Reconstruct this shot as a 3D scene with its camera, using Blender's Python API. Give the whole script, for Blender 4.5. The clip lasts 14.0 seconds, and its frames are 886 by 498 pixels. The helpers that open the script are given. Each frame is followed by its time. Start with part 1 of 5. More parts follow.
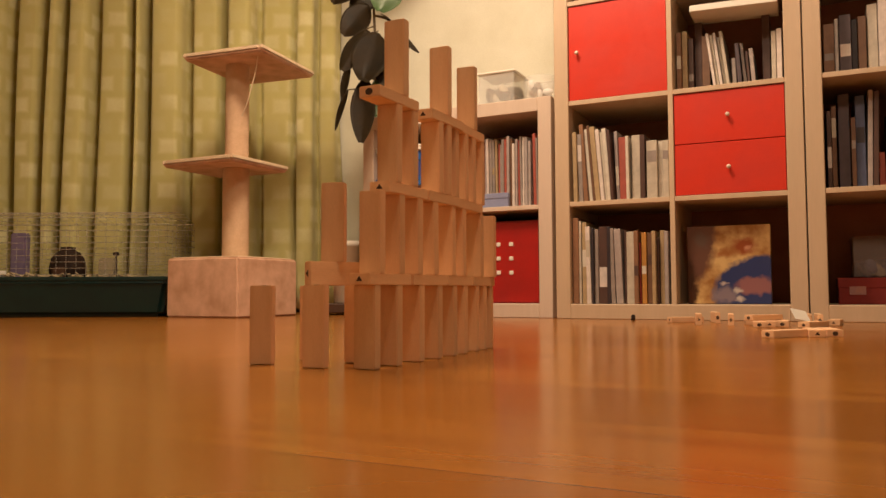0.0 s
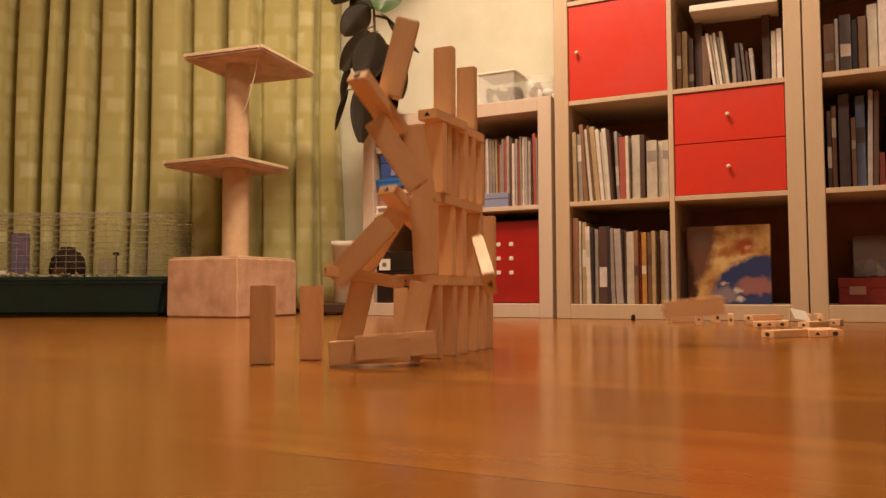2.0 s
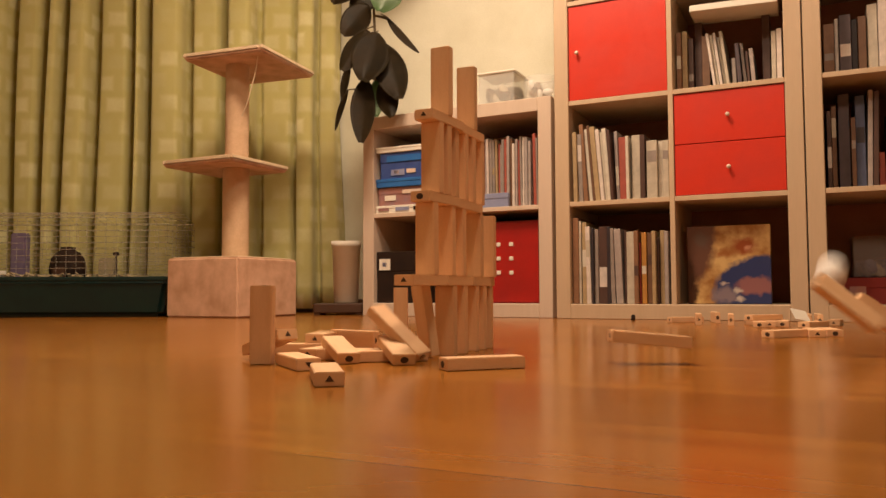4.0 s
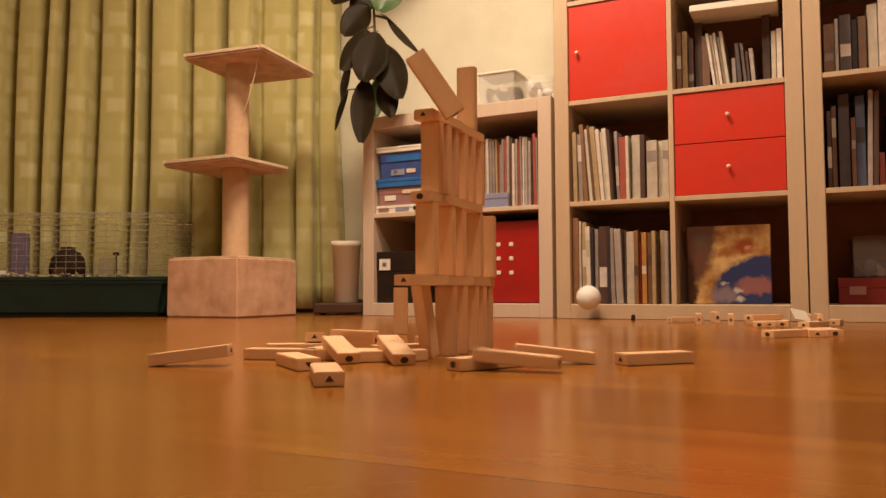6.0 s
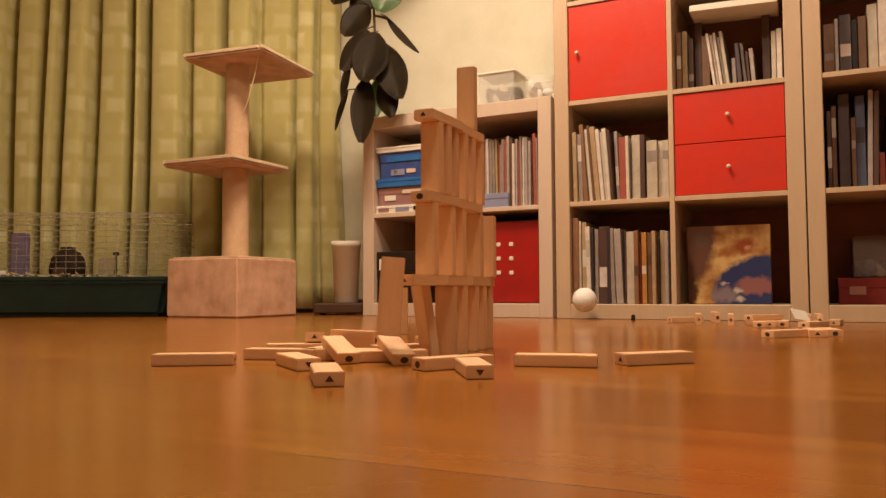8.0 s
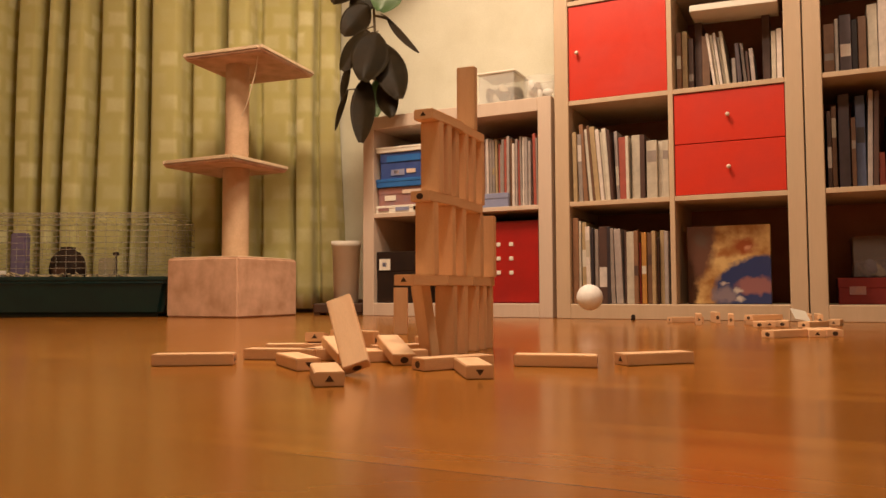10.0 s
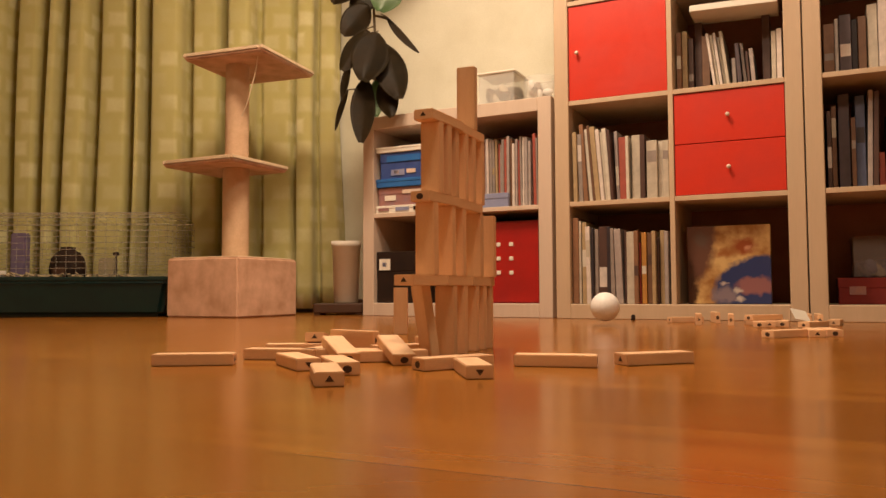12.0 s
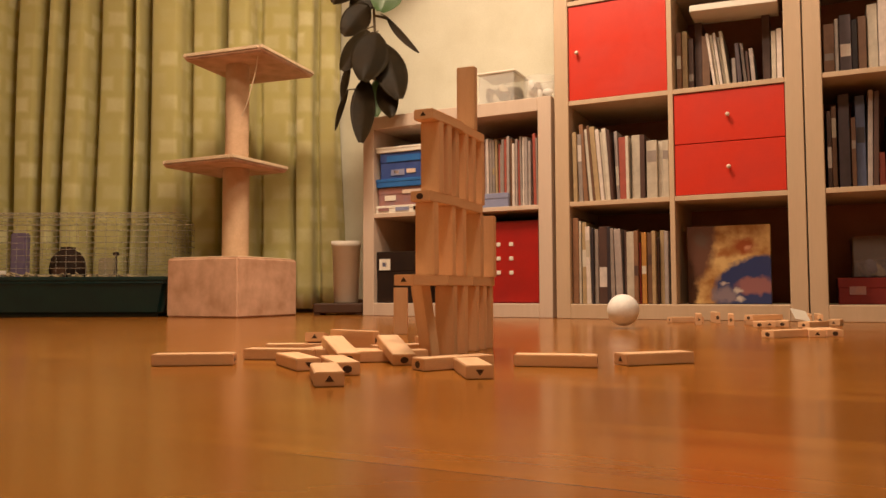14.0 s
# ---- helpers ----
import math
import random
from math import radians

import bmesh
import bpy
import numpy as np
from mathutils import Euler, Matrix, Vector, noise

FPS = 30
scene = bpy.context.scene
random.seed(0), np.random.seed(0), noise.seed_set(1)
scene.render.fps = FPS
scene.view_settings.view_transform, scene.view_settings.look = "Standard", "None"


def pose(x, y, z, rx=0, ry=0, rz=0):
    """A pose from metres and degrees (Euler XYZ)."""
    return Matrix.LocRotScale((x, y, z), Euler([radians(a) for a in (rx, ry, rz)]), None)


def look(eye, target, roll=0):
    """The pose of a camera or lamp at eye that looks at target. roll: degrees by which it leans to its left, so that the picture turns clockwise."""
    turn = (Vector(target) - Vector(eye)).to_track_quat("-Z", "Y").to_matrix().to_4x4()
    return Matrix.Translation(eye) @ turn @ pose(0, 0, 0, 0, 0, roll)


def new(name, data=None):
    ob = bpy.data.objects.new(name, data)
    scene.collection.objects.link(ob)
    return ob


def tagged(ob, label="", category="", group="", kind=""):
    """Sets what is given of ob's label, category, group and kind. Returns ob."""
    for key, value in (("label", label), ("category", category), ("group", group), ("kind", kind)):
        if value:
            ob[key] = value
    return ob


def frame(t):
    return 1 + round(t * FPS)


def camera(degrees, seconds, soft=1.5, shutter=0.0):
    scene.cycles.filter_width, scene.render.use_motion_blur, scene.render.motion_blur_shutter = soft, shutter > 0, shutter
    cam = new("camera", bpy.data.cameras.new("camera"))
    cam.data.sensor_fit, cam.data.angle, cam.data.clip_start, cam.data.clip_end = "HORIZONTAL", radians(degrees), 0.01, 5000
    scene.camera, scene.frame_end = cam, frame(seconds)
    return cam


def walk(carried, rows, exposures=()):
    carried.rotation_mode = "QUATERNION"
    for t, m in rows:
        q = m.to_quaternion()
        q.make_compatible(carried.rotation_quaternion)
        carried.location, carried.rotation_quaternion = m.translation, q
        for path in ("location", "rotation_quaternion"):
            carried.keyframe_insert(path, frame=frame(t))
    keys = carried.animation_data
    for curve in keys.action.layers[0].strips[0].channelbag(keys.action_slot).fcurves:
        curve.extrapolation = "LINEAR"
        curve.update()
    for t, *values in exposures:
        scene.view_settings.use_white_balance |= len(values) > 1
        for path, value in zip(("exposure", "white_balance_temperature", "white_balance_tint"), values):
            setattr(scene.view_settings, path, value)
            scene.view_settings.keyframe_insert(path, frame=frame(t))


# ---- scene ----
cam = camera(60.0, 14.0, soft=1.5, shutter=1.0)
CAM_POSE = pose(0, 0, 0.0978, 93.1, 0.216, 0)
walk(cam, [(0.0, CAM_POSE), (14.0, CAM_POSE)])

# ---- world and light ----
world = bpy.data.worlds.new("night_room")
scene.world = world
world.use_nodes = True
world.node_tree.nodes["Background"].inputs[0].default_value = (0.9, 0.7, 0.45, 1)
world.node_tree.nodes["Background"].inputs[1].default_value = 0.012


def area_lamp(name, eye, target, size, watts, colour):
    data = bpy.data.lights.new(name, "AREA")
    data.shape, data.size, data.energy, data.color = "DISK", size, watts, colour
    ob = new(name, data)
    ob.matrix_world = look(eye, target)
    return ob


# unseen lamps: two assumed overhead, the third added as front fill
LAMPS = [Vector((-0.41, 1.82, 2.3)), Vector((-0.04, 1.95, 2.3)), Vector((0.24, 0.60, 2.3))]
for eye, watts, size in zip(LAMPS, (30.5, 25.5, 24.5), (0.34, 0.34, 0.34)):
    area_lamp("unseen_room_lamp", eye, eye - Vector((0, 0, 1)), size, watts, (1.0, 0.75, 0.53))


# ---- materials ----
def nodes_of(name):
    m = bpy.data.materials.new(name)
    m.use_nodes = True
    nt = m.node_tree
    return m, nt, nt.nodes["Principled BSDF"]


def mixed(nt, fac, a, b):
    n = nt.nodes.new("ShaderNodeMix")
    n.data_type = "RGBA"
    for sock, value in ((n.inputs[0], fac), (n.inputs[6], a), (n.inputs[7], b)):
        if hasattr(value, "links"):
            nt.links.new(value, sock)
        elif isinstance(value, (int, float)):
            sock.default_value = value
        else:
            sock.default_value = (*value, 1)
    return n.outputs[2]


def ramp(nt, fac, lo, hi):
    n = nt.nodes.new("ShaderNodeMapRange")
    n.inputs["From Min"].default_value, n.inputs["From Max"].default_value = lo, hi
    nt.links.new(fac, n.inputs["Value"])
    return n.outputs["Result"]


def noise_of(nt, scale, detail=4.0, stretch=(1, 1, 1), use="Object", rough=0.55, seed=0.0):
    tc = nt.nodes.new("ShaderNodeTexCoord")
    mp = nt.nodes.new("ShaderNodeMapping")
    mp.inputs["Scale"].default_value = stretch
    mp.inputs["Location"].default_value = (seed, seed, seed)
    nt.links.new(tc.outputs[use], mp.inputs["Vector"])
    n = nt.nodes.new("ShaderNodeTexNoise")
    n.inputs["Scale"].default_value, n.inputs["Detail"].default_value = scale, detail
    n.inputs["Roughness"].default_value = rough
    nt.links.new(mp.outputs["Vector"], n.inputs["Vector"])
    return n.outputs["Fac"]


def random_of(nt):
    return nt.nodes.new("ShaderNodeObjectInfo").outputs["Random"]


def bumped(nt, bsdf, height, strength, distance=0.002):
    b = nt.nodes.new("ShaderNodeBump")
    b.inputs["Strength"].default_value, b.inputs["Distance"].default_value = strength, distance
    nt.links.new(height, b.inputs["Height"])
    nt.links.new(b.outputs["Normal"], bsdf.inputs["Normal"])


def surface(name, a, b, rough=0.6, scale=20.0, stretch=(1, 1, 1), bump=0.15, spread=0.0, metal=0.0, coat=0.0, fine=180.0, grainy=0.5):
    """Two tones mixed by a coarse and a fine noise, with roughness change and relief."""
    m, nt, bsdf = nodes_of(name)
    coarse = ramp(nt, noise_of(nt, scale, 5, stretch), 0.3, 0.7)
    grain = noise_of(nt, fine, 3, stretch, seed=3.1)
    col = mixed(nt, coarse, a, b)
    col = mixed(nt, ramp(nt, grain, 0.35, 0.35 + 0.75 / max(0.05, grainy)), col, tuple(c * 0.6 for c in a))
    if spread:
        hsv = nt.nodes.new("ShaderNodeHueSaturation")
        mr = nt.nodes.new("ShaderNodeMapRange")
        mr.inputs["To Min"].default_value, mr.inputs["To Max"].default_value = 1 - spread, 1 + spread
        nt.links.new(random_of(nt), mr.inputs["Value"])
        nt.links.new(mr.outputs["Result"], hsv.inputs["Value"])
        nt.links.new(col, hsv.inputs["Color"])
        col = hsv.outputs["Color"]
    nt.links.new(col, bsdf.inputs["Base Color"])
    r = nt.nodes.new("ShaderNodeMapRange")
    r.inputs["To Min"].default_value, r.inputs["To Max"].default_value = rough - 0.07, min(1, rough + 0.1)
    nt.links.new(coarse, r.inputs["Value"])
    nt.links.new(r.outputs["Result"], bsdf.inputs["Roughness"])
    bsdf.inputs["Metallic"].default_value = metal
    bsdf.inputs["Coat Weight"].default_value = coat
    if bump:
        bumped(nt, bsdf, grain, bump)
    return m


def glass(name, tint, rough=0.05, alpha=0.25):
    m, nt, bsdf = nodes_of(name)
    bsdf.inputs["Base Color"].default_value = (*tint, 1)
    bsdf.inputs["Roughness"].default_value = rough
    bsdf.inputs["Alpha"].default_value = alpha
    return m


def floor_material():
    m, nt, bsdf = nodes_of("varnished_laminate")
    tc = nt.nodes.new("ShaderNodeTexCoord")
    mp = nt.nodes.new("ShaderNodeMapping")
    mp.inputs["Rotation"].default_value = (0, 0, radians(26))
    nt.links.new(tc.outputs["Object"], mp.inputs["Vector"])
    br = nt.nodes.new("ShaderNodeTexBrick")
    br.offset = 0.37
    br.inputs["Scale"].default_value = 1.0
    br.inputs["Brick Width"].default_value, br.inputs["Row Height"].default_value = 1.2, 0.19
    br.inputs["Mortar Size"].default_value = 0.0012
    br.inputs["Color1"].default_value = (0.245, 0.087, 0.011, 1)
    br.inputs["Color2"].default_value = (0.355, 0.136, 0.018, 1)
    br.inputs["Mortar"].default_value = (0.13, 0.055, 0.016, 1)
    nt.links.new(mp.outputs["Vector"], br.inputs["Vector"])
    g = nt.nodes.new("ShaderNodeTexNoise")
    g.inputs["Scale"].default_value, g.inputs["Detail"].default_value = 6, 6
    mp2 = nt.nodes.new("ShaderNodeMapping")
    mp2.inputs["Scale"].default_value = (0.5, 5, 1)
    nt.links.new(mp.outputs["Vector"], mp2.inputs["Vector"])
    nt.links.new(mp2.outputs["Vector"], g.inputs["Vector"])
    dark = mixed(nt, ramp(nt, g.outputs["Fac"], 0.35, 0.75), br.outputs["Color"], (0.245, 0.086, 0.011))
    nt.links.new(dark, bsdf.inputs["Base Color"])
    smear = noise_of(nt, 3.5, 5)
    r = nt.nodes.new("ShaderNodeMapRange")
    r.inputs["To Min"].default_value, r.inputs["To Max"].default_value = 0.12, 0.27
    nt.links.new(smear, r.inputs["Value"])
    nt.links.new(r.outputs["Result"], bsdf.inputs["Roughness"])
    bumped(nt, bsdf, noise_of(nt, 9, 2), 0.05, 0.004)
    return m


def curtain_material():
    m, nt, bsdf = nodes_of("green_curtain_cloth")
    tc = nt.nodes.new("ShaderNodeTexCoord")
    br = nt.nodes.new("ShaderNodeTexBrick")
    br.inputs["Scale"].default_value = 1.0
    br.inputs["Brick Width"].default_value, br.inputs["Row Height"].default_value = 0.125, 0.10
    br.inputs["Mortar Size"].default_value, br.inputs["Mortar Smooth"].default_value = 0.03, 0.8
    br.inputs["Color1"].default_value = (0.48, 0.45, 0.195, 1)
    br.inputs["Color2"].default_value = (0.71, 0.68, 0.40, 1)
    br.inputs["Mortar"].default_value = (0.48, 0.44, 0.165, 1)
    nt.links.new(tc.outputs["UV"], br.inputs["Vector"])
    col = mixed(nt, ramp(nt, noise_of(nt, 5, 4), 0.3, 0.75), br.outputs["Color"], (0.48, 0.43, 0.17))
    weave = noise_of(nt, 400, 2)
    col = mixed(nt, ramp(nt, weave, 0.4, 1.2), col, (0.40, 0.34, 0.14))
    nt.links.new(col, bsdf.inputs["Base Color"])
    bsdf.inputs["Roughness"].default_value = 0.9
    bsdf.inputs["Sheen Weight"].default_value = 0.2
    bumped(nt, bsdf, weave, 0.2)
    return m


def picture_material():
    """The printed lid of a puzzle box: warm sand field, a blue sweep, rosy and rust patches with ragged edges."""
    m, nt, bsdf = nodes_of("printed_box_lid")
    tc = nt.nodes.new("ShaderNodeTexCoord")
    warp = nt.nodes.new("ShaderNodeTexNoise")
    warp.inputs["Scale"].default_value, warp.inputs["Detail"].default_value = 38, 8
    nt.links.new(tc.outputs["Object"], warp.inputs["Vector"])
    shift = nt.nodes.new("ShaderNodeVectorMath")
    shift.operation = "MULTIPLY_ADD"
    shift.inputs[1].default_value, shift.inputs[2].default_value = (0.04, 0, 0.04), (-0.02, 0, -0.02)
    nt.links.new(warp.outputs["Color"], shift.inputs[0])
    add = nt.nodes.new("ShaderNodeVectorMath")
    nt.links.new(tc.outputs["Object"], add.inputs[0])
    nt.links.new(shift.outputs[0], add.inputs[1])
    col = mixed(nt, ramp(nt, noise_of(nt, 16, 4, seed=1.7), 0.35, 0.65), (0.30, 0.13, 0.035), (0.60, 0.40, 0.17))
    for x, z, rx, rz, lo, tone in ((0.0, 0.25, 0.105, 0.21, 0.85, (0.12, 0.052, 0.036)), (0.055, 0.21, 0.03, 0.035, 0.4, (0.11, 0.07, 0.055)), (0.0, 0.05, 0.045, 0.12, 0.7, (0.05, 0.016, 0.008)),
                                   (0.185, 0.188, 0.045, 0.032, 0.5, (0.26, 0.06, 0.015)), (0.195, 0.182, 0.014, 0.010, 0.3, (0.52, 0.26, 0.16)), (0.13, 0.165, 0.05, 0.018, 0.3, (0.30, 0.11, 0.03)),
                                   (0.255, 0.03, 0.165, 0.125, 0.93, (0.022, 0.036, 0.13)), (0.22, 0.058, 0.07, 0.033, 0.7, (0.26, 0.11, 0.12)), (0.125, 0.03, 0.05, 0.028, 0.5, (0.20, 0.16, 0.20)),
                                   (0.165, 0.045, 0.018, 0.010, 0.3, (0.5, 0.45, 0.42)), (0.168, 0.018, 0.016, 0.012, 0.3, (0.5, 0.45, 0.42)), (0.125, 0.066, 0.014, 0.008, 0.3, (0.42, 0.36, 0.34))):
        mp = nt.nodes.new("ShaderNodeMapping")
        mp.inputs["Location"].default_value, mp.inputs["Scale"].default_value = (-x / rx, 0, -z / rz), (1 / rx, 0, 1 / rz)
        nt.links.new(add.outputs[0], mp.inputs["Vector"])
        ln = nt.nodes.new("ShaderNodeVectorMath")
        ln.operation = "LENGTH"
        nt.links.new(mp.outputs["Vector"], ln.inputs[0])
        col = mixed(nt, ramp(nt, ln.outputs["Value"], 1.05, lo), col, tone)
    nt.links.new(col, bsdf.inputs["Base Color"])
    bsdf.inputs["Roughness"].default_value = 0.35
    return m


M = {
    "floor": floor_material(),
    "wall": surface("cream_wall_paint", (0.75, 0.735, 0.61), (0.67, 0.65, 0.52), 0.85, 7, bump=0.1),
    "ceiling": surface("white_ceiling_paint", (0.8, 0.78, 0.74), (0.76, 0.74, 0.7), 0.9, 3, bump=0.05),
    "curtain": curtain_material(),
    "block": surface("bare_beech", (0.84, 0.555, 0.33), (0.75, 0.45, 0.245), 0.55, 9, (1, 6, 6), 0.12, 0.10),
    "ink": surface("dark_ink", (0.04, 0.016, 0.01), (0.09, 0.04, 0.02), 0.6, 90, bump=0),
    "shelf": surface("pale_oak_foil", (0.605, 0.455, 0.318), (0.545, 0.40, 0.265), 0.5, 5, (4, 4, 0.35), 0.01, fine=60.0, grainy=0.25),
    # paler and pinker than the foil of the tall units
    "shelf_low": surface("pinker_pale_foil", (0.67, 0.54, 0.44), (0.61, 0.48, 0.38), 0.5, 5, (4, 4, 0.35), 0.01, fine=60.0, grainy=0.25),
    "red": surface("red_lacquer", (0.66, 0.034, 0.013), (0.58, 0.027, 0.011), 0.42, 8, bump=0.01, grainy=0.2),
    # dark red-brown that stands in for the shade deep in the cells
    "cell_shade": surface("cell_shade_brown", (0.42, 0.17, 0.09), (0.33, 0.13, 0.07), 0.7, 12, bump=0.05),
    "red_cloth": surface("deep_red_plastic", (0.42, 0.011, 0.009), (0.31, 0.008, 0.007), 0.38, 9, bump=0.05),
    # red lowered to carry the dimness of the side unit's bottom cell
    "dimmed_red": surface("dimmed_red_card", (0.22, 0.010, 0.007), (0.16, 0.008, 0.006), 0.6, 14, bump=0.05),
    "knob": surface("pale_knob", (0.75, 0.6, 0.5), (0.7, 0.55, 0.45), 0.35, 30, bump=0),
    # blotchy tones stand in for the patchy sheen of the pile
    "plush": surface("beige_plush", (0.83, 0.54, 0.38), (0.56, 0.32, 0.195), 0.95, 13, bump=0.9, fine=420),
    "plush_edge": surface("pale_plush_trim", (0.74, 0.58, 0.40), (0.66, 0.5, 0.33), 0.95, 20, bump=0.8, fine=420),
    "sisal": surface("sisal_rope", (0.70, 0.48, 0.31), (0.62, 0.41, 0.25), 0.9, 30, bump=0.5),
    "tray": surface("dark_green_plastic", (0.001, 0.026, 0.025), (0.002, 0.016, 0.016), 0.4, 10, bump=0.03),
    "wire": surface("bare_wire", (0.66, 0.64, 0.57), (0.5, 0.48, 0.42), 0.25, 30, bump=0, metal=0.6),
    "dark": surface("dark_brown_plastic", (0.018, 0.010, 0.007), (0.03, 0.016, 0.011), 0.75, 30, bump=0.1),
    "purple": surface("muted_violet_plastic", (0.14, 0.11, 0.20), (0.18, 0.14, 0.24), 0.5, 20, bump=0.05),
    "bedding": surface("wood_shaving_bedding", (0.6, 0.48, 0.3), (0.4, 0.3, 0.18), 0.95, 60, bump=0.8),
    "leaf": surface("dark_glossy_leaf", (0.022, 0.016, 0.006), (0.048, 0.028, 0.010), 0.52, 14, bump=0.15, fine=60),
    "leaf_pale": surface("pale_green_leaf", (0.10, 0.18, 0.07), (0.14, 0.22, 0.10), 0.4, 14, bump=0.15, fine=60),
    "stem": surface("brown_stem", (0.09, 0.06, 0.025), (0.12, 0.08, 0.035), 0.7, 40, bump=0.3),
    "white": surface("white_plastic", (0.85, 0.81, 0.73), (0.79, 0.75, 0.67), 0.45, 12, bump=0.01, grainy=0.15),
    "foam": surface("white_foam", (0.89, 0.87, 0.85), (0.84, 0.82, 0.80), 0.6, 40, bump=0.15),
    "paper": surface("page_edges", (0.66, 0.58, 0.45), (0.58, 0.5, 0.38), 0.85, 30, (1, 30, 1), 0.2),
    "blue": surface("blue_printed_card", (0.02, 0.12, 0.42), (0.03, 0.17, 0.50), 0.4, 14, bump=0.02),
    "grey_blue": surface("grey_blue_plastic", (0.22, 0.25, 0.42), (0.28, 0.30, 0.46), 0.4, 14, bump=0.02),
    "picture": picture_material(),
    "print_blue": surface("blue_print", (0.03, 0.06, 0.24), (0.05, 0.10, 0.34), 0.35, 22, bump=0),
    "print_pink": surface("rosy_print", (0.40, 0.17, 0.13), (0.27, 0.17, 0.20), 0.35, 26, bump=0),
    "print_dark": surface("dark_print", (0.16, 0.05, 0.02), (0.28, 0.09, 0.03), 0.35, 26, bump=0),
    "clear": glass("clear_plastic", (0.85, 0.85, 0.82), 0.08, 0.22),
    # tint kept dark for the tub in the dim side unit
    "frosted": glass("frosted_plastic", (0.30, 0.25, 0.25), 0.35, 0.3),
    "shells": surface("brown_shells", (0.10, 0.06, 0.035), (0.24, 0.15, 0.09), 0.7, 50, bump=0.4),
    "cord": surface("pale_cord", (0.7, 0.55, 0.38), (0.62, 0.48, 0.32), 0.8, 60, bump=0.2),
    "skirting": surface("dark_wood_trim", (0.055, 0.024, 0.013), (0.08, 0.035, 0.018), 0.5, 12, bump=0.1),
}
for _key in ("leaf", "dark"):
    M[_key].node_tree.nodes["Principled BSDF"].inputs["Specular IOR Level"].default_value = 0.2
glow_mat, _nt, _b = nodes_of("lit_glass_shade")
_b.inputs["Emission Color"].default_value = (1, 0.68, 0.36, 1)
_b.inputs["Emission Strength"].default_value = 10
M["glow"] = glow_mat

BOOK_COLOURS = [(0.62, 0.55, 0.45), (0.80, 0.73, 0.62), (0.10, 0.05, 0.04), (0.04, 0.03, 0.04), (0.30, 0.15, 0.08),
                (0.50, 0.36, 0.20), (0.40, 0.06, 0.05), (0.10, 0.12, 0.22), (0.58, 0.27, 0.06), (0.18, 0.09, 0.05), (0.36, 0.30, 0.27),
                (0.46, 0.39, 0.37), (0.10, 0.07, 0.085), (0.44, 0.10, 0.07), (0.82, 0.72, 0.66)]
BOOK_MATS = [surface("book_cover_%d" % i, c, tuple(v * 0.62 for v in c), 0.5, 26, bump=0.05) for i, c in enumerate(BOOK_COLOURS)]


# ---- mesh helpers ----
def to_mesh(name, bm):
    me = bpy.data.meshes.new(name)
    bm.normal_update()
    bm.to_mesh(me)
    bm.free()
    return me


def part(name, bm, material, parent=None, label=""):
    ob = new(name, to_mesh(name, bm))
    ob.data.materials.append(material)
    if parent:
        ob.parent = parent
    if label:
        tagged(ob, label)
    return ob


def box(x0, x1, y0, y1, z0, z1, bevel=0.002, segments=1):
    bm = bmesh.new()
    bmesh.ops.create_cube(bm, size=1)
    for v in bm.verts:
        v.co = Vector((x0 + (v.co.x + 0.5) * (x1 - x0), y0 + (v.co.y + 0.5) * (y1 - y0), z0 + (v.co.z + 0.5) * (z1 - z0)))
    if bevel:
        bmesh.ops.bevel(bm, geom=list(bm.edges), offset=bevel, segments=segments, affect="EDGES")
    return bm


def lathe(profile, steps=32, centre=(0, 0)):
    """A closed turned body from (radius, height) pairs."""
    bm = bmesh.new()
    rings = []
    for r, z in profile:
        rings.append([bm.verts.new((centre[0] + r * math.cos(2 * math.pi * i / steps), centre[1] + r * math.sin(2 * math.pi * i / steps), z)) for i in range(steps)])
    for a, b in zip(rings, rings[1:]):
        for i in range(steps):
            f = bm.faces.new((a[i], a[(i + 1) % steps], b[(i + 1) % steps], b[i]))
            f.smooth = True
    bm.faces.new(list(reversed(rings[0])))
    bm.faces.new(rings[-1])
    return bm


def rod(a, b, r, steps=8):
    a, b = Vector(a), Vector(b)
    bm = bmesh.new()
    bmesh.ops.create_cone(bm, cap_ends=True, segments=steps, radius1=r, radius2=r, depth=(b - a).length)
    q = (b - a).to_track_quat("Z", "Y").to_matrix().to_4x4()
    bm.transform(Matrix.Translation((a + b) / 2) @ q)
    return bm


def joined(*bms):
    out = bmesh.new()
    for b in bms:
        me = to_mesh("tmp", b)
        out.from_mesh(me)
        bpy.data.meshes.remove(me)
    return out


def tube(points, r, steps=6):
    return joined(*[rod(a, b, r, steps) for a, b in zip(points, points[1:])])


def thing(name, m, label, category, group=""):
    ob = new(name)
    ob.empty_display_size = 0.05
    ob.matrix_world = m
    return tagged(ob, label, category, group)


# ---- room ----
def structure(name, bm, material):
    return tagged(part(name, bm, material), kind="structure")


WALL_TURN = -26.4
structure("floor", box(-2.7, 3.6, -1.8, 4.4, -0.06, 0.0, 0), M["floor"])
structure("ceiling", box(-2.7, 3.6, -1.8, 4.4, 2.5, 2.56, 0), M["ceiling"])
wall_base = pose(0.585, 3.045, 0, 0, 0, WALL_TURN)
wb = structure("wall_back", box(-1.22, 3.5, 0, 0.12, 0, 2.5, 0), M["wall"])
wb.matrix_world = wall_base
structure("wall_window", box(-2.7, -0.42, 3.62, 3.74, 0, 2.5, 0), M["wall"])
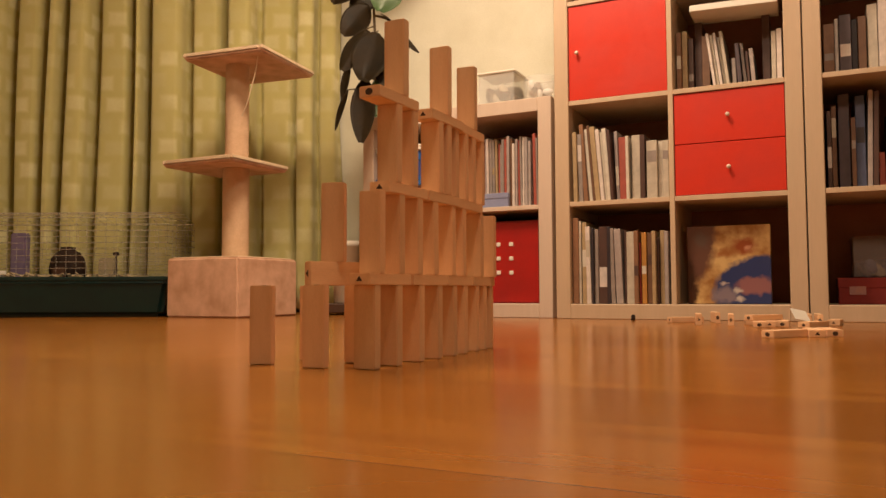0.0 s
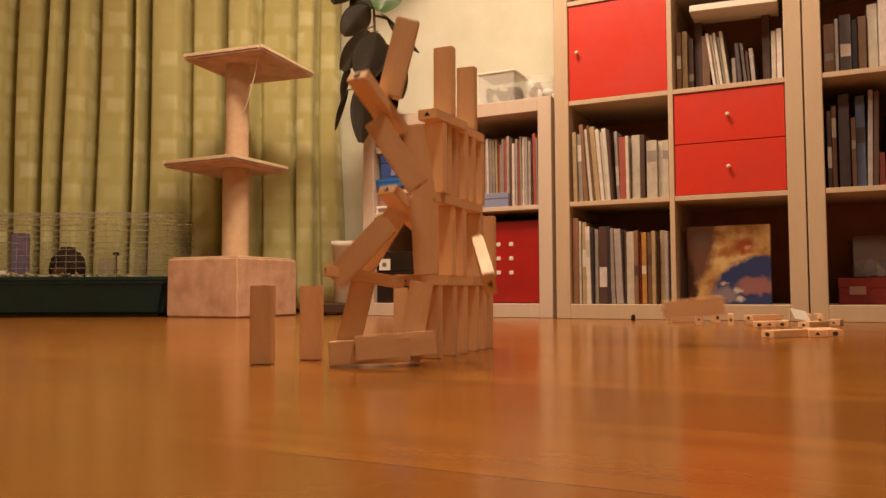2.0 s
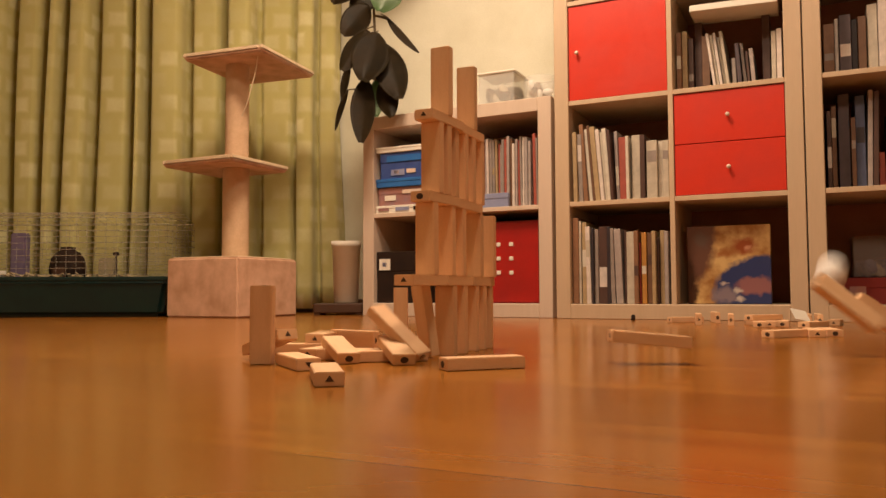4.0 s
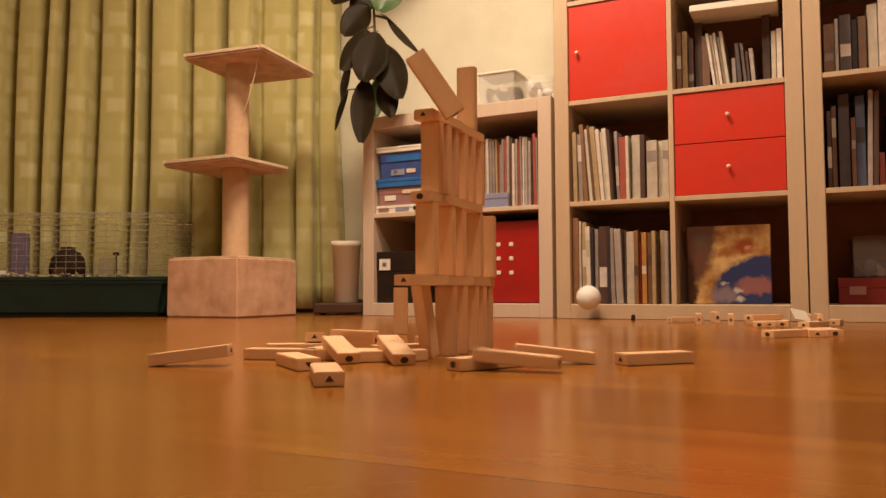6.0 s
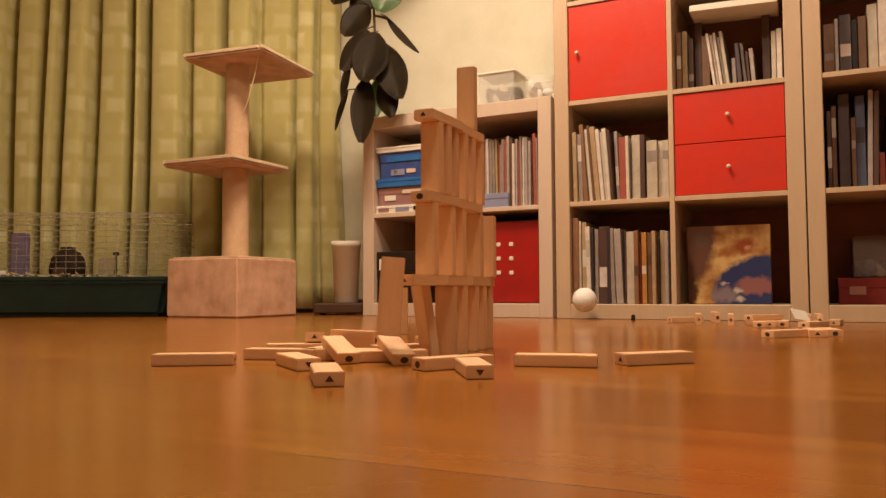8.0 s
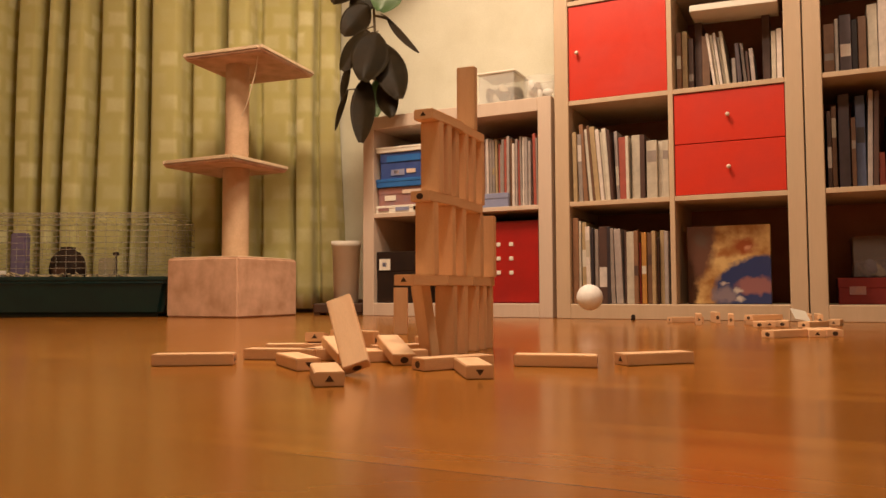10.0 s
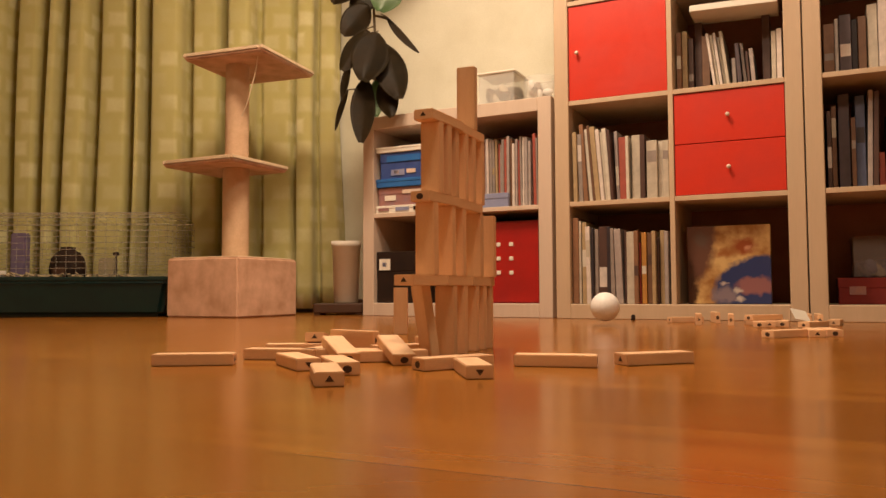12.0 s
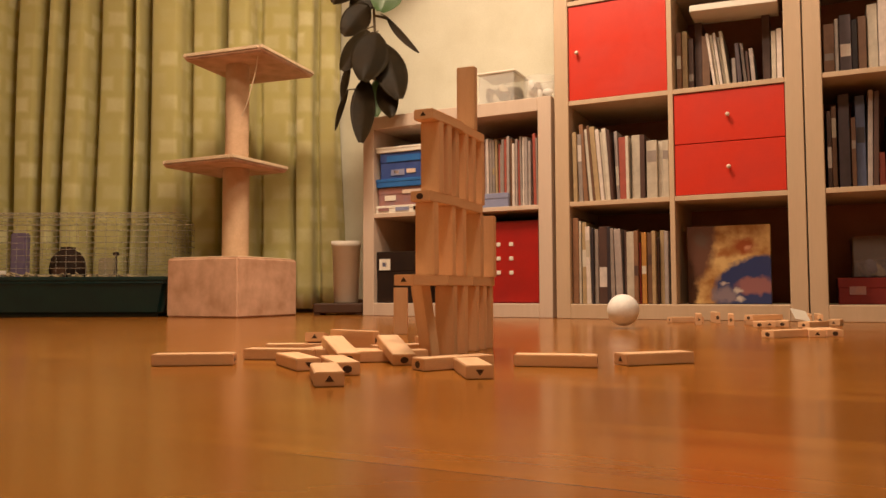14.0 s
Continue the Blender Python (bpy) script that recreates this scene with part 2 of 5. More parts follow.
# walls out of view; left and rear set close in to bounce fill light
structure("unseen_wall_left", box(-2.8, -2.7, -1.8, 3.74, 0, 2.5, 0), M["wall"])
structure("unseen_wall_rear", box(-2.7, 3.6, -1.9, -1.8, 0, 2.5, 0), M["wall"])
structure("wall_right", box(3.6, 3.7, -1.8, 4.4, 0, 2.5, 0), M["wall"])
sk = structure("baseboard", box(-1.2, -0.95, -0.015, -0.002, 0, 0.06, 0.003), M["skirting"])
sk.matrix_world = wall_base


def curtain():
    """Cloth from the ceiling rail to just above the floor, with narrow dark grooves between broad folds."""
    grooves = [-2.68, -2.6, -2.5, -2.32, -2.1, -1.973, -1.825, -1.73, -1.60, -1.425, -1.35, -1.17, -1.0, -0.842, -0.681, -0.577, -0.478]
    me = bpy.data.meshes.new("curtain")
    xs, prof = [], []
    steps = 16
    for a, b in zip(grooves, grooves[1:]):
        for i in range(steps):
            u = i / steps
            xs.append(a + (b - a) * u)
            d = min(u, 1 - u) * (b - a)
            loose = a < -0.9  # the folds towards the open edge hang flatter
            k = max(0.0, min(1.0, (d - 0.012) / 0.022 if loose else (d - 0.004) / 0.016))
            prof.append((k * k * (3 - 2 * k) * (0.125 if loose else 0.075) + 0.015 * math.sin(math.pi * u)) * (1 + 0.2 * math.sin(17 * a)))
    xs.append(grooves[-1])
    prof.append(0)
    zs = [0.02 + 2.42 * j / 24 for j in range(25)]
    verts, uvs = [], []
    run = 0
    for i, (x, p) in enumerate(zip(xs, prof)):
        if i:
            run += math.hypot(x - xs[i - 1], p - prof[i - 1])
        for z in zs:
            k = 0.75 + 0.25 * (1 - z / 2.4)
            y = 3.56 - p * k + 0.006 * math.sin(3 * z + 9 * x)
            spread = 0.05 * max(0.0, 1 - z / 0.9) * max(0.0, (x + 0.6) / 0.12)  # the free edge swings out at the hem
            verts.append((x + spread + 0.006 * math.sin(2.1 * z + 5 * x), y, z))
            uvs.append((run, z))
    n = len(zs)
    faces = [(i * n + j, (i + 1) * n + j, (i + 1) * n + j + 1, i * n + j + 1) for i in range(len(xs) - 1) for j in range(n - 1)]
    me.from_pydata(verts, [], faces)
    layer = me.uv_layers.new(name="cloth")
    for loop in me.loops:
        layer.data[loop.index].uv = uvs[loop.vertex_index]
    for p in me.polygons:
        p.use_smooth = True
    me.materials.append(M["curtain"])
    ob = new("curtain", me)
    s = ob.modifiers.new("thick", "SOLIDIFY")
    s.thickness = 0.002
    return tagged(ob, "long yellow-green curtain with a faint square pattern, drawn shut", "curtain")


curtain()


# fitting for each lamp, out of view; its form is assumed
def assumed_light_fitting(eye, k):
    t = thing("assumed_light", pose(eye.x, eye.y, eye.z + 0.02), "unseen, assumed glass pendant light on a thin rod", "lamp")
    part("rod", rod((0, 0, 0.118), (0, 0, 2.455 - eye.z), 0.006), M["white"], t)
    part("canopy", lathe([(0.05, 2.44 - eye.z), (0.06, 2.45 - eye.z), (0.06, 2.478 - eye.z), (0.05, 2.479 - eye.z)]), M["white"], t)
    part("base_plate", lathe([(0.56 * k, 0.09), (0.58 * k, 0.1), (0.58 * k, 0.12), (0.56 * k, 0.12)]), M["white"], t)
    part("shade", lathe([(0.02, 0.03), (0.5 * k, 0.04), (0.6 * k, 0.07), (0.6 * k, 0.088), (0.56 * k, 0.09)]), M["glow"], t, "glowing opal glass shade of an unseen, assumed light")


for eye, k in zip(LAMPS, (0.31, 0.31, 0.31)):
    assumed_light_fitting(eye, k)


# ---- shelving ----
CELL, DIV, RIM, DEEP = 0.335, 0.016, 0.05, 0.39
STEP = CELL + DIV
LOW = pose(-0.3172, 3.0381, 0, 0, 0, -27.0)
TALL = pose(0.3915, 2.6519, 0, 0, 0, -25.7)
SIDE = TALL @ pose(0.790, 0, 0)


def shelf_unit(m, rows, label, foil="shelf"):
    t = thing("shelf_unit", m, label, "shelf", "cube shelf units along the wall")
    w, h = 2 * RIM + 2 * CELL + DIV, 2 * RIM + rows * CELL + (rows - 1) * DIV
    part("side_panel", box(0, RIM, 0, DEEP, 0, h), M[foil], t)
    part("side_panel", box(w - RIM, w, 0, DEEP, 0, h), M[foil], t)
    part("top_panel", box(RIM, w - RIM, 0, DEEP, h - RIM, h), M[foil], t)
    part("bottom_panel", box(RIM, w - RIM, 0, DEEP, 0, RIM), M[foil], t)
    # added panel; its dark colour stands for shade inside the cells
    part("cell_shade_panel", box(RIM - 0.01, w - RIM + 0.01, DEEP, DEEP + 0.004, RIM - 0.01, h - RIM + 0.01, 0), M["cell_shade"], t, "dark brown panel added for the shade inside the cells")
    part("divider", box(RIM + CELL, RIM + CELL + DIV, 0.002, DEEP, RIM, h - RIM, 0.001), M[foil], t)
    for r in range(1, rows):
        z = RIM + r * STEP - DIV
        for c in range(2):
            x = RIM + c * STEP
            part("shelf_board", box(x, x + CELL, 0.003, DEEP, z, z + DIV, 0.001), M[foil], t)
    return t


shelf_unit(LOW, 2, "low two-by-two cube shelf in paler, pinkish foil", "shelf_low")
shelf_unit(TALL, 4, "tall cube shelf in pale oak foil with red inserts")
shelf_unit(SIDE, 4, "tall cube shelf in pale oak foil full of books")


def cell_pose(unit, c, r, x=0.0, y=0.0, z=0.0, rz=0.0):
    return unit @ pose(RIM + c * STEP + x, y, RIM + r * STEP + z, 0, 0, rz)


def book(m, w, h, d, mat, label, lean=0.0, band=None):
    t = new("book")
    t.empty_display_size = 0.03
    t.matrix_world = m @ pose(0, 0, 0, 0, lean, 0)
    tagged(t, label, "book", "books on the shelves")
    c = 0.0018
    cover = joined(box(0, c, 0, d, 0, h, 0), box(w - c, w, 0, d, 0, h, 0), box(0.0, w, -0.003, 0.0, 0, h, 0.0012))
    part("cover", cover, mat, t)
    part("pages", box(c, w - c, 0.0005, d - 0.004, 0.003, h - 0.003, 0), M["paper"], t)
    if band:
        z0, z1, bm_mat = band
        part("title_band", box(w * 0.06, w * 0.94, -0.0036, -0.003, h * z0, h * z1, 0), bm_mat, t)
    return t


def book_row(unit, c, r, x0, x1, heights, seed, palette, thick=(0.008, 0.022), set_back=0.05, lean=0.0, fall=0.0):
    rnd = random.Random(seed)
    x = x0
    while True:
        w = rnd.uniform(*thick)
        if x + w > x1:
            break
        h = rnd.uniform(*heights) * (1 - fall * (x - x0) / (x1 - x0))
        i = rnd.choice(palette)
        y = set_back + rnd.uniform(-0.015, 0.03)
        d = min(rnd.uniform(0.19, 0.24), DEEP - y - 0.01)
        band = None
        if w > 0.008 and rnd.random() < 0.2:
            z0 = rnd.uniform(0.35, 0.7)
            band = (z0, z0 + rnd.uniform(0.08, 0.22), BOOK_MATS[rnd.choice([0, 1, 3, 6, 5])])
        word = BOOK_WORDS[i]
        kind = "thin" if w < 0.013 else "thick"
        book(cell_pose(unit, c, r, x, y, 0.0005), w, h, d, BOOK_MATS[i], "%s %s book standing upright on a shelf" % (kind, word), lean + rnd.choice((0, 0, 0, 0.8, -0.8)), band)
        x += w + rnd.choice((0.0008, 0.0012, 0.003))


BOOK_WORDS = ("cream", "pale cream", "dark brown", "black", "brown", "tan", "dark red", "navy", "orange", "dark brown", "grey",
              "lilac grey", "dark violet", "faded red", "pinkish white")


def placed_books(unit, c, r, seed, rows, set_back=0.022):
    """Rows of x, width, height in millimetres, colour and lean in degrees."""
    rnd = random.Random(seed)
    for x, w, h, i, lean in rows:
        y = set_back + rnd.uniform(-0.012, 0.022)
        band = None
        if w > 9 and rnd.random() < 0.4:
            z0 = rnd.uniform(0.2, 0.7)
            band = (z0, z0 + rnd.uniform(0.08, 0.28), BOOK_MATS[rnd.choice([0, 1, 3, 2, 14, 10])])
        kind = "thin" if w < 13 else "thick"
        how = "leaning against its neighbours" if abs(lean) > 2.5 else "standing upright"
        w, h = w / 1000, h / 1000
        book(cell_pose(unit, c, r, x / 1000, y, 0.0005 + (w * math.sin(math.radians(lean)) if lean > 0 else 0)), w, h, rnd.uniform(0.17, 0.23), BOOK_MATS[i],
             "%s %s book %s on a shelf" % (kind, BOOK_WORDS[i], how), lean, band)


# tall unit, bottom to top
placed_books(TALL, 0, 0, 11, [(3, 21, 296, 4, 0), (25, 8, 285, 0, 0), (35, 15, 280, 5, 0), (53, 15, 264, 14, -1), (69, 7, 258, 3, 0), (77, 13, 255, 10, 0), (91, 29, 264, 2, 0),
                              (122, 11, 262, 3, 0), (135, 14, 256, 10, -1.5), (151, 23, 254, 11, -1.8), (177, 9, 248, 2, 0)])
placed_books(TALL, 0, 0, 12, [(188, 25, 242, 0, 0), (214, 14, 244, 4, 0), (229, 5, 205, 6, 0), (236, 16, 238, 8, 0), (254, 16, 238, 9, 0), (273, 12, 241, 5, 0),
                              (286, 7, 220, 2, 0), (295, 13, 244, 5, 0), (310, 12, 240, 11, 0)])
placed_books(TALL, 0, 1, 21, [(12, 14, 242, 5, -1), (28, 15, 236, 10, -1.5), (45, 14, 270, 4, -3.5), (61, 12, 255, 1, -4.5), (74, 9, 266, 9, -4.5), (84, 17, 260, 5, -4.5), (102, 13, 250, 14, -4.5),
                              (116, 9, 240, 0, -4.5), (126, 14, 250, 1, -4.5), (141, 10, 240, 2, -3)])
placed_books(TALL, 0, 1, 22, [(155, 11, 238, 11, -2), (168, 25, 214, 13, -1), (194, 10, 214, 1, -0.6), (209, 29, 217, 0, 0), (240, 16, 212, 2, 0), (260, 34, 192, 0, 0), (295, 14, 191, 1, 0), (310, 20, 191, 0, 0)])
placed_books(TALL, 1, 2, 31, [(6, 15, 205, 4, 0), (22, 16, 212, 5, 0), (40, 16, 190, 2, 0), (86, 24, 186, 9, 0), (122, 9, 190, 14, -7), (132, 8, 186, 1, -7), (142, 9, 192, 14, -7), (153, 8, 182, 1, -7), (163, 10, 192, 0, -7)], 0.075)
placed_books(TALL, 1, 2, 33, [(180, 12, 100, 10, -2), (197, 12, 146, 12, -4), (214, 9, 150, 11, -5), (226, 8, 120, 2, -4), (238, 12, 125, 11, -4), (297, 14, 172, 0, 0), (313, 15, 176, 14, 0)], 0.075)
for x, h in ((0.058, 0.2475), (0.268, 0.2405)):
    book(cell_pose(TALL, 1, 2, x, 0.12, 0.0005), 0.024, h, 0.2, BOOK_MATS[2], "thick dark brown book standing at the back of a shelf")
book_row(TALL, 0, 3, 0.01, 0.31, (0.22, 0.28), 35, [0, 1, 4, 5, 9], (0.01, 0.022), 0.04)
# side unit; book tones lowered to stand in for its dim light
placed_books(SIDE, 0, 1, 41, [(10, 12, 250, 2, 0), (23, 13, 262, 9, 0), (42, 31, 300, 12, 0), (76, 12, 222, 9, 0), (89, 26, 290, 7, 0), (117, 13, 302, 11, 1.5), (132, 14, 296, 2, 1.5), (150, 16, 112, 13, 0),
                              (180, 40, 246, 4, 0), (222, 30, 250, 9, 0), (254, 26, 280, 10, 0), (282, 34, 262, 2, 0)], 0.09)
placed_books(SIDE, 0, 2, 42, [(8, 30, 176, 4, 0), (40, 10, 190, 14, 0), (52, 32, 192, 12, 0), (86, 16, 180, 3, 0), (104, 22, 186, 9, 0), (130, 27, 222, 0, 0), (159, 27, 226, 14, 0), (188, 28, 230, 1, 0),
                              (218, 26, 226, 10, 0), (246, 34, 216, 9, 0), (282, 30, 230, 0, 0)], 0.09)
# low unit
book_row(LOW, 1, 1, 0.055, 0.325, (0.235, 0.265), 51, [11, 10, 14, 5, 0, 9, 11, 13, 10], (0.005, 0.012), 0.045)


def flat_book(m, w, d, h):
    t = thing("book", m, "white hardback book lying flat across upright books", "book", "books on the shelves")
    part("cover", joined(box(0, w, 0, d, 0, 0.003, 0), box(0, w, 0, d, h - 0.003, h, 0), box(0, w, -0.003, 0, 0, h, 0.001)), M["white"], t)
    part("pages", box(0.004, w - 0.004, 0.001, d - 0.004, 0.003, h - 0.003, 0), M["paper"], t)


flat_book(cell_pose(TALL, 1, 2, 0.058, 0.004, 0.2495) @ pose(0, 0, 0, 0, 2.0, 0), 0.262, 0.14, 0.020)


def knob(x, y, z, parent):
    bm = lathe([(0.003, 0), (0.003, 0.006), (0.0062, 0.009), (0.0072, 0.013), (0.0055, 0.016), (0.0015, 0.017)], 16)
    bm.transform(pose(x, y, z, 90, 0, 0))
    part("knob", bm, M["knob"], parent, "pale round knob")


def door_insert(m):
    t = thing("cabinet_door_insert", m, "glossy red door insert with a pale knob in a cube shelf", "cabinet")
    part("carcass", box(0.002, CELL - 0.002, 0.03, 0.36, 0.001, CELL - 0.002, 0.001), M["red"], t)
    d = part("door", box(0.002, CELL - 0.002, 0.008, 0.027, 0.002, CELL - 0.002, 0.0015), M["red"], t)
    knob(0.033, 0.008, 0.165, d)


def drawer_insert(m):
    t = thing("drawer_insert", m, "glossy red insert with two closed drawers in a cube shelf", "cabinet")
    part("carcass", box(0.002, CELL - 0.002, 0.03, 0.36, 0.001, CELL - 0.002, 0.001), M["red"], t)
    for k in range(2):
        z = 0.002 + k * 0.1665
        d = part("drawer", box(0.002, CELL - 0.002, 0.008, 0.027, z, z + 0.164, 0.0015), M["red"], t)
        knob(CELL / 2, 0.008, z + 0.083, d)


door_insert(cell_pose(TALL, 0, 2))
drawer_insert(cell_pose(TALL, 1, 1))


def puzzle_box(m):
    t = thing("picture_box", m, "gold and blue printed cardboard box standing in a shelf", "box")
    part("body", box(0.012, 0.262, 0.004, 0.05, 0, 0.252, 0.002), M["print_dark"], t)
    part("printed_lid", box(0.010, 0.264, 0.0, 0.022, 0.0005, 0.254, 0.002), M["picture"], t, "printed lid with gold, rust and blue patches")


puzzle_box(cell_pose(TALL, 1, 0, 0.016, 0.07, 0.0005))


def lidded_tub(m, w, d, h, fill, label, fill_h, skin="clear", lid="clear", count=14):
    t = thing("storage_tub", m, label, "container")
    wt = 0.002
    bm = joined(box(0, w, 0, wt, 0, h, 0), box(0, w, d - wt, d, 0, h, 0), box(0, wt, wt, d - wt, 0, h, 0), box(w - wt, w, wt, d - wt, 0, h, 0), box(0, w, 0, d, -0.002, 0, 0))
    part("tub", bm, M[skin], t)
    part("lid", box(-0.006, w + 0.006, -0.006, d + 0.006, h, h + 0.008, 0.003), M[lid], t, "pale plastic lid")
    rnd = random.Random(int(w * 1000))
    for k in range(count):
        bm = bmesh.new()
        s = rnd.uniform(0.016, 0.03)
        bmesh.ops.create_icosphere(bm, subdivisions=2, radius=s)
        for v in bm.verts:
            v.co *= 1 + 0.35 * noise.noise(v.co * 45 + Vector((k, 0, 0)))
        bm.transform(pose(rnd.uniform(0.03, w - 0.03), rnd.uniform(0.03, d - 0.03), s * 0.7 + (fill_h - s) * (k % 4) / 4, rnd.uniform(0, 90), rnd.uniform(0, 90), 0) @ Matrix.Diagonal((1.25, 0.9, 0.7, 1)))
        part("shell" if fill is M["shells"] else "toy", bm, fill if k % 9 else M["paper"], t)
    return t


lidded_tub(cell_pose(SIDE, 0, 0, 0.075, 0.15, 0.088), 0.22, 0.2, 0.115, M["grey_blue"], "translucent plastic box with a lid on a red box", 0.05, "frosted", "frosted")


def carton(m, w, d, h, mat, label, bars=()):
    t = thing("box", m, label, "box")
    part("body", box(0, w, 0, d, 0, h * 0.62, 0.0015), mat, t)
    part("lid", box(-0.0015, w + 0.0015, -0.0015, d + 0.0015, h * 0.62, h, 0.0015), mat, t)
    for x0, x1, z0, z1, bm_mat in bars:
        part("printed_patch", box(x0, x1, -0.0035, -0.0015, z0, z1, 0), bm_mat, t, "printed patch")
    return t


carton(cell_pose(SIDE, 0, 0, 0.03, 0.13, 0.0005), 0.29, 0.22, 0.082, M["dimmed_red"], "flat red cardboard box on a shelf", [(0.03, 0.075, 0.03, 0.055, M["print_pink"])])
# low unit, game boxes
carton(cell_pose(LOW, 0, 1, 0.003, 0.015, 0.0005), 0.29, 0.3, 0.030, M["white"], "flat white game box with dark printed bars", [(0.012, 0.06, 0.009, 0.021, M["print_pink"]), (0.09, 0.15, 0.008, 0.022, M["grey_blue"]), (0.17, 0.2, 0.008, 0.022, M["dark"])])
carton(cell_pose(LOW, 0, 1, 0.008, 0.025, 0.031), 0.27, 0.27, 0.072, M["print_pink"], "rosy patterned game box in a stack", [(0.03, 0.08, 0.02, 0.04, M["white"]), (0.11, 0.2, 0.045, 0.06, M["knob"])])
carton(cell_pose(LOW, 0, 1, 0.003, 0.015, 0.1035), 0.26, 0.28, 0.033, M["blue"], "bright blue flat game box in a stack")
carton(cell_pose(LOW, 0, 1, 0.02, 0.02, 0.137), 0.27, 0.27, 0.103, M["print_blue"], "dark blue game box with pale oval prints", [(0.05, 0.11, 0.012, 0.035, M["grey_blue"]), (0.03, 0.2, 0.066, 0.09, M["blue"]), (0.06, 0.085, 0.018, 0.03, M["knob"]), (0.12, 0.16, 0.018, 0.034, M["knob"])])
carton(cell_pose(LOW, 0, 1, 0.004, 0.012, 0.2405), 0.28, 0.28, 0.022, M["white"], "flat white game box on top of a stack")
carton(cell_pose(LOW, 0, 0, 0.004, 0.02, 0.0005), 0.2, 0.25, 0.2, M["dark"], "dark storage box with a white label", [(0.012, 0.062, 0.128, 0.172, M["white"]), (0.026, 0.046, 0.142, 0.158, M["grey_blue"])])
carton(cell_pose(LOW, 1, 1, 0.002, 0.02, 0.0005), 0.21, 0.014, 0.052, M["grey_blue"], "grey-blue plastic case at the foot of books")


def red_box(m):
    t = thing("storage_box", m, "glossy red plastic storage box with six white square holes", "box")
    part("body", box(0.004, 0.325, 0.0, 0.3, 0.0, 0.30, 0.006, 2), M["red_cloth"], t)
    for i in range(3):
        for j in range(2):
            part("white_square", box(0.157 + 0.050 * j, 0.173 + 0.050 * j, -0.003, 0.0, 0.104 + 0.052 * i, 0.119 + 0.052 * i, 0.002), M["white"], t, "white square patch")


red_box(cell_pose(LOW, 1, 0, 0.0, 0.04, 0.0005))
TOP = LOW @ pose(0, 0, 0.7905)
lidded_tub(TOP @ pose(0.462, 0.10, 0.0025), 0.145, 0.15, 0.130, M["shells"], "clear tub of brown shells on a low shelf", 0.10, "clear", "white", 30)


def glass_bowl(m):
    t = thing("glass_jar", m, "clear glass jar holding pale shells on a low shelf", "jar")
    part("jar", lathe([(0.045, 0.0), (0.060, 0.02), (0.064, 0.06), (0.06, 0.105), (0.057, 0.105), (0.06, 0.06), (0.055, 0.02), (0.04, 0.006)]), M["clear"], t)
    rnd = random.Random(5)
    for k in range(12):
        bm = bmesh.new()
        bmesh.ops.create_icosphere(bm, subdivisions=2, radius=0.017)
        bm.transform(pose(rnd.uniform(-0.03, 0.03), rnd.uniform(-0.03, 0.03), 0.024 + 0.014 * (k % 5), rnd.uniform(0, 90), rnd.uniform(0, 90), 0) @ Matrix.Diagonal((1.2, 0.8, 0.55, 1)))
        part("shell", bm, M["shells"] if k % 2 else M["foam"], t)


glass_bowl(TOP @ pose(0.695, 0.15, 0.001))


# ---- cat tree ----
def cat_tree():
    e = Matrix.Translation((-0.742, 2.776, 0)) @ pose(0, 0, 0, 0, 0, 64.1)
    t = thing("cat_tree", e, "beige plush cat tree with two platforms and a box base", "cat tree")
    # local x runs back to the right, local y back to the left
    base = box(0, 0.353, 0, 0.347, 0.0, 0.224, 0.007, 3)
    part("base_box", base, M["plush"], t)
    part("base_top", box(0.016, 0.337, 0.016, 0.331, 0.2235, 0.228, 0.002, 1), M["plush_edge"], t, "pale plush top")

    def rim(x0, x1, y0, y1, z0, z1):
        e = 0.004
        return joined(box(x0 - e, x1 + e, y0 - e, y0 + 0.01, z0, z1, 0.004, 2), box(x0 - e, x1 + e, y1 - 0.01, y1 + e, z0, z1, 0.004, 2),
                      box(x0 - e, x0 + 0.01, y0 + 0.01, y1 - 0.01, z0, z1, 0.004, 2), box(x1 - 0.01, x1 + e, y0 + 0.01, y1 - 0.01, z0, z1, 0.004, 2))

    def post(r, z0, z1, x, y):
        prof = []
        n = int((z1 - z0) / 0.006)
        for i in range(n + 1):
            z = z0 + (z1 - z0) * i / n
            prof.append((r + 0.0012 * math.sin(i * math.pi), z))
            if i < n:
                prof.append((r - 0.0016, z + 0.5 * (z1 - z0) / n))
        return lathe(prof, 28, (x, y))

    part("post", post(0.052, 0.227, 0.581, 0.178, 0.168), M["sisal"], t)
    part("post", post(0.046, 0.602, 0.991, 0.172, 0.160), M["sisal"], t)
    p = part("platform", box(0.02, 0.35, 0.05, 0.395, 0.580, 0.603, 0.006, 2), M["plush"], t)
    part("trim", rim(0.02, 0.35, 0.05, 0.395, 0.590, 0.607), M["plush_edge"], p, "pale fuzzy trim round the edge")
    askew = pose(0.06, -0.05, 0, 0, 0, 6)
    slab, edge = box(0, 0.385, 0, 0.35, 0.990, 1.012, 0.006, 2), rim(0, 0.385, 0, 0.35, 1.0, 1.017)
    slab.transform(askew)
    edge.transform(askew)
    p = part("platform", slab, M["plush"], t)
    part("trim", edge, M["plush_edge"], p, "pale fuzzy trim round the edge")
    pts = [(0.103, 0.003, 0.991), (0.102, 0.01, 0.94), (0.1, 0.03, 0.87), (0.1, 0.055, 0.80), (0.1, 0.075, 0.765)]
    part("cord", tube(pts, 0.0022), M["cord"], t, "thin dangling toy cord")


cat_tree()


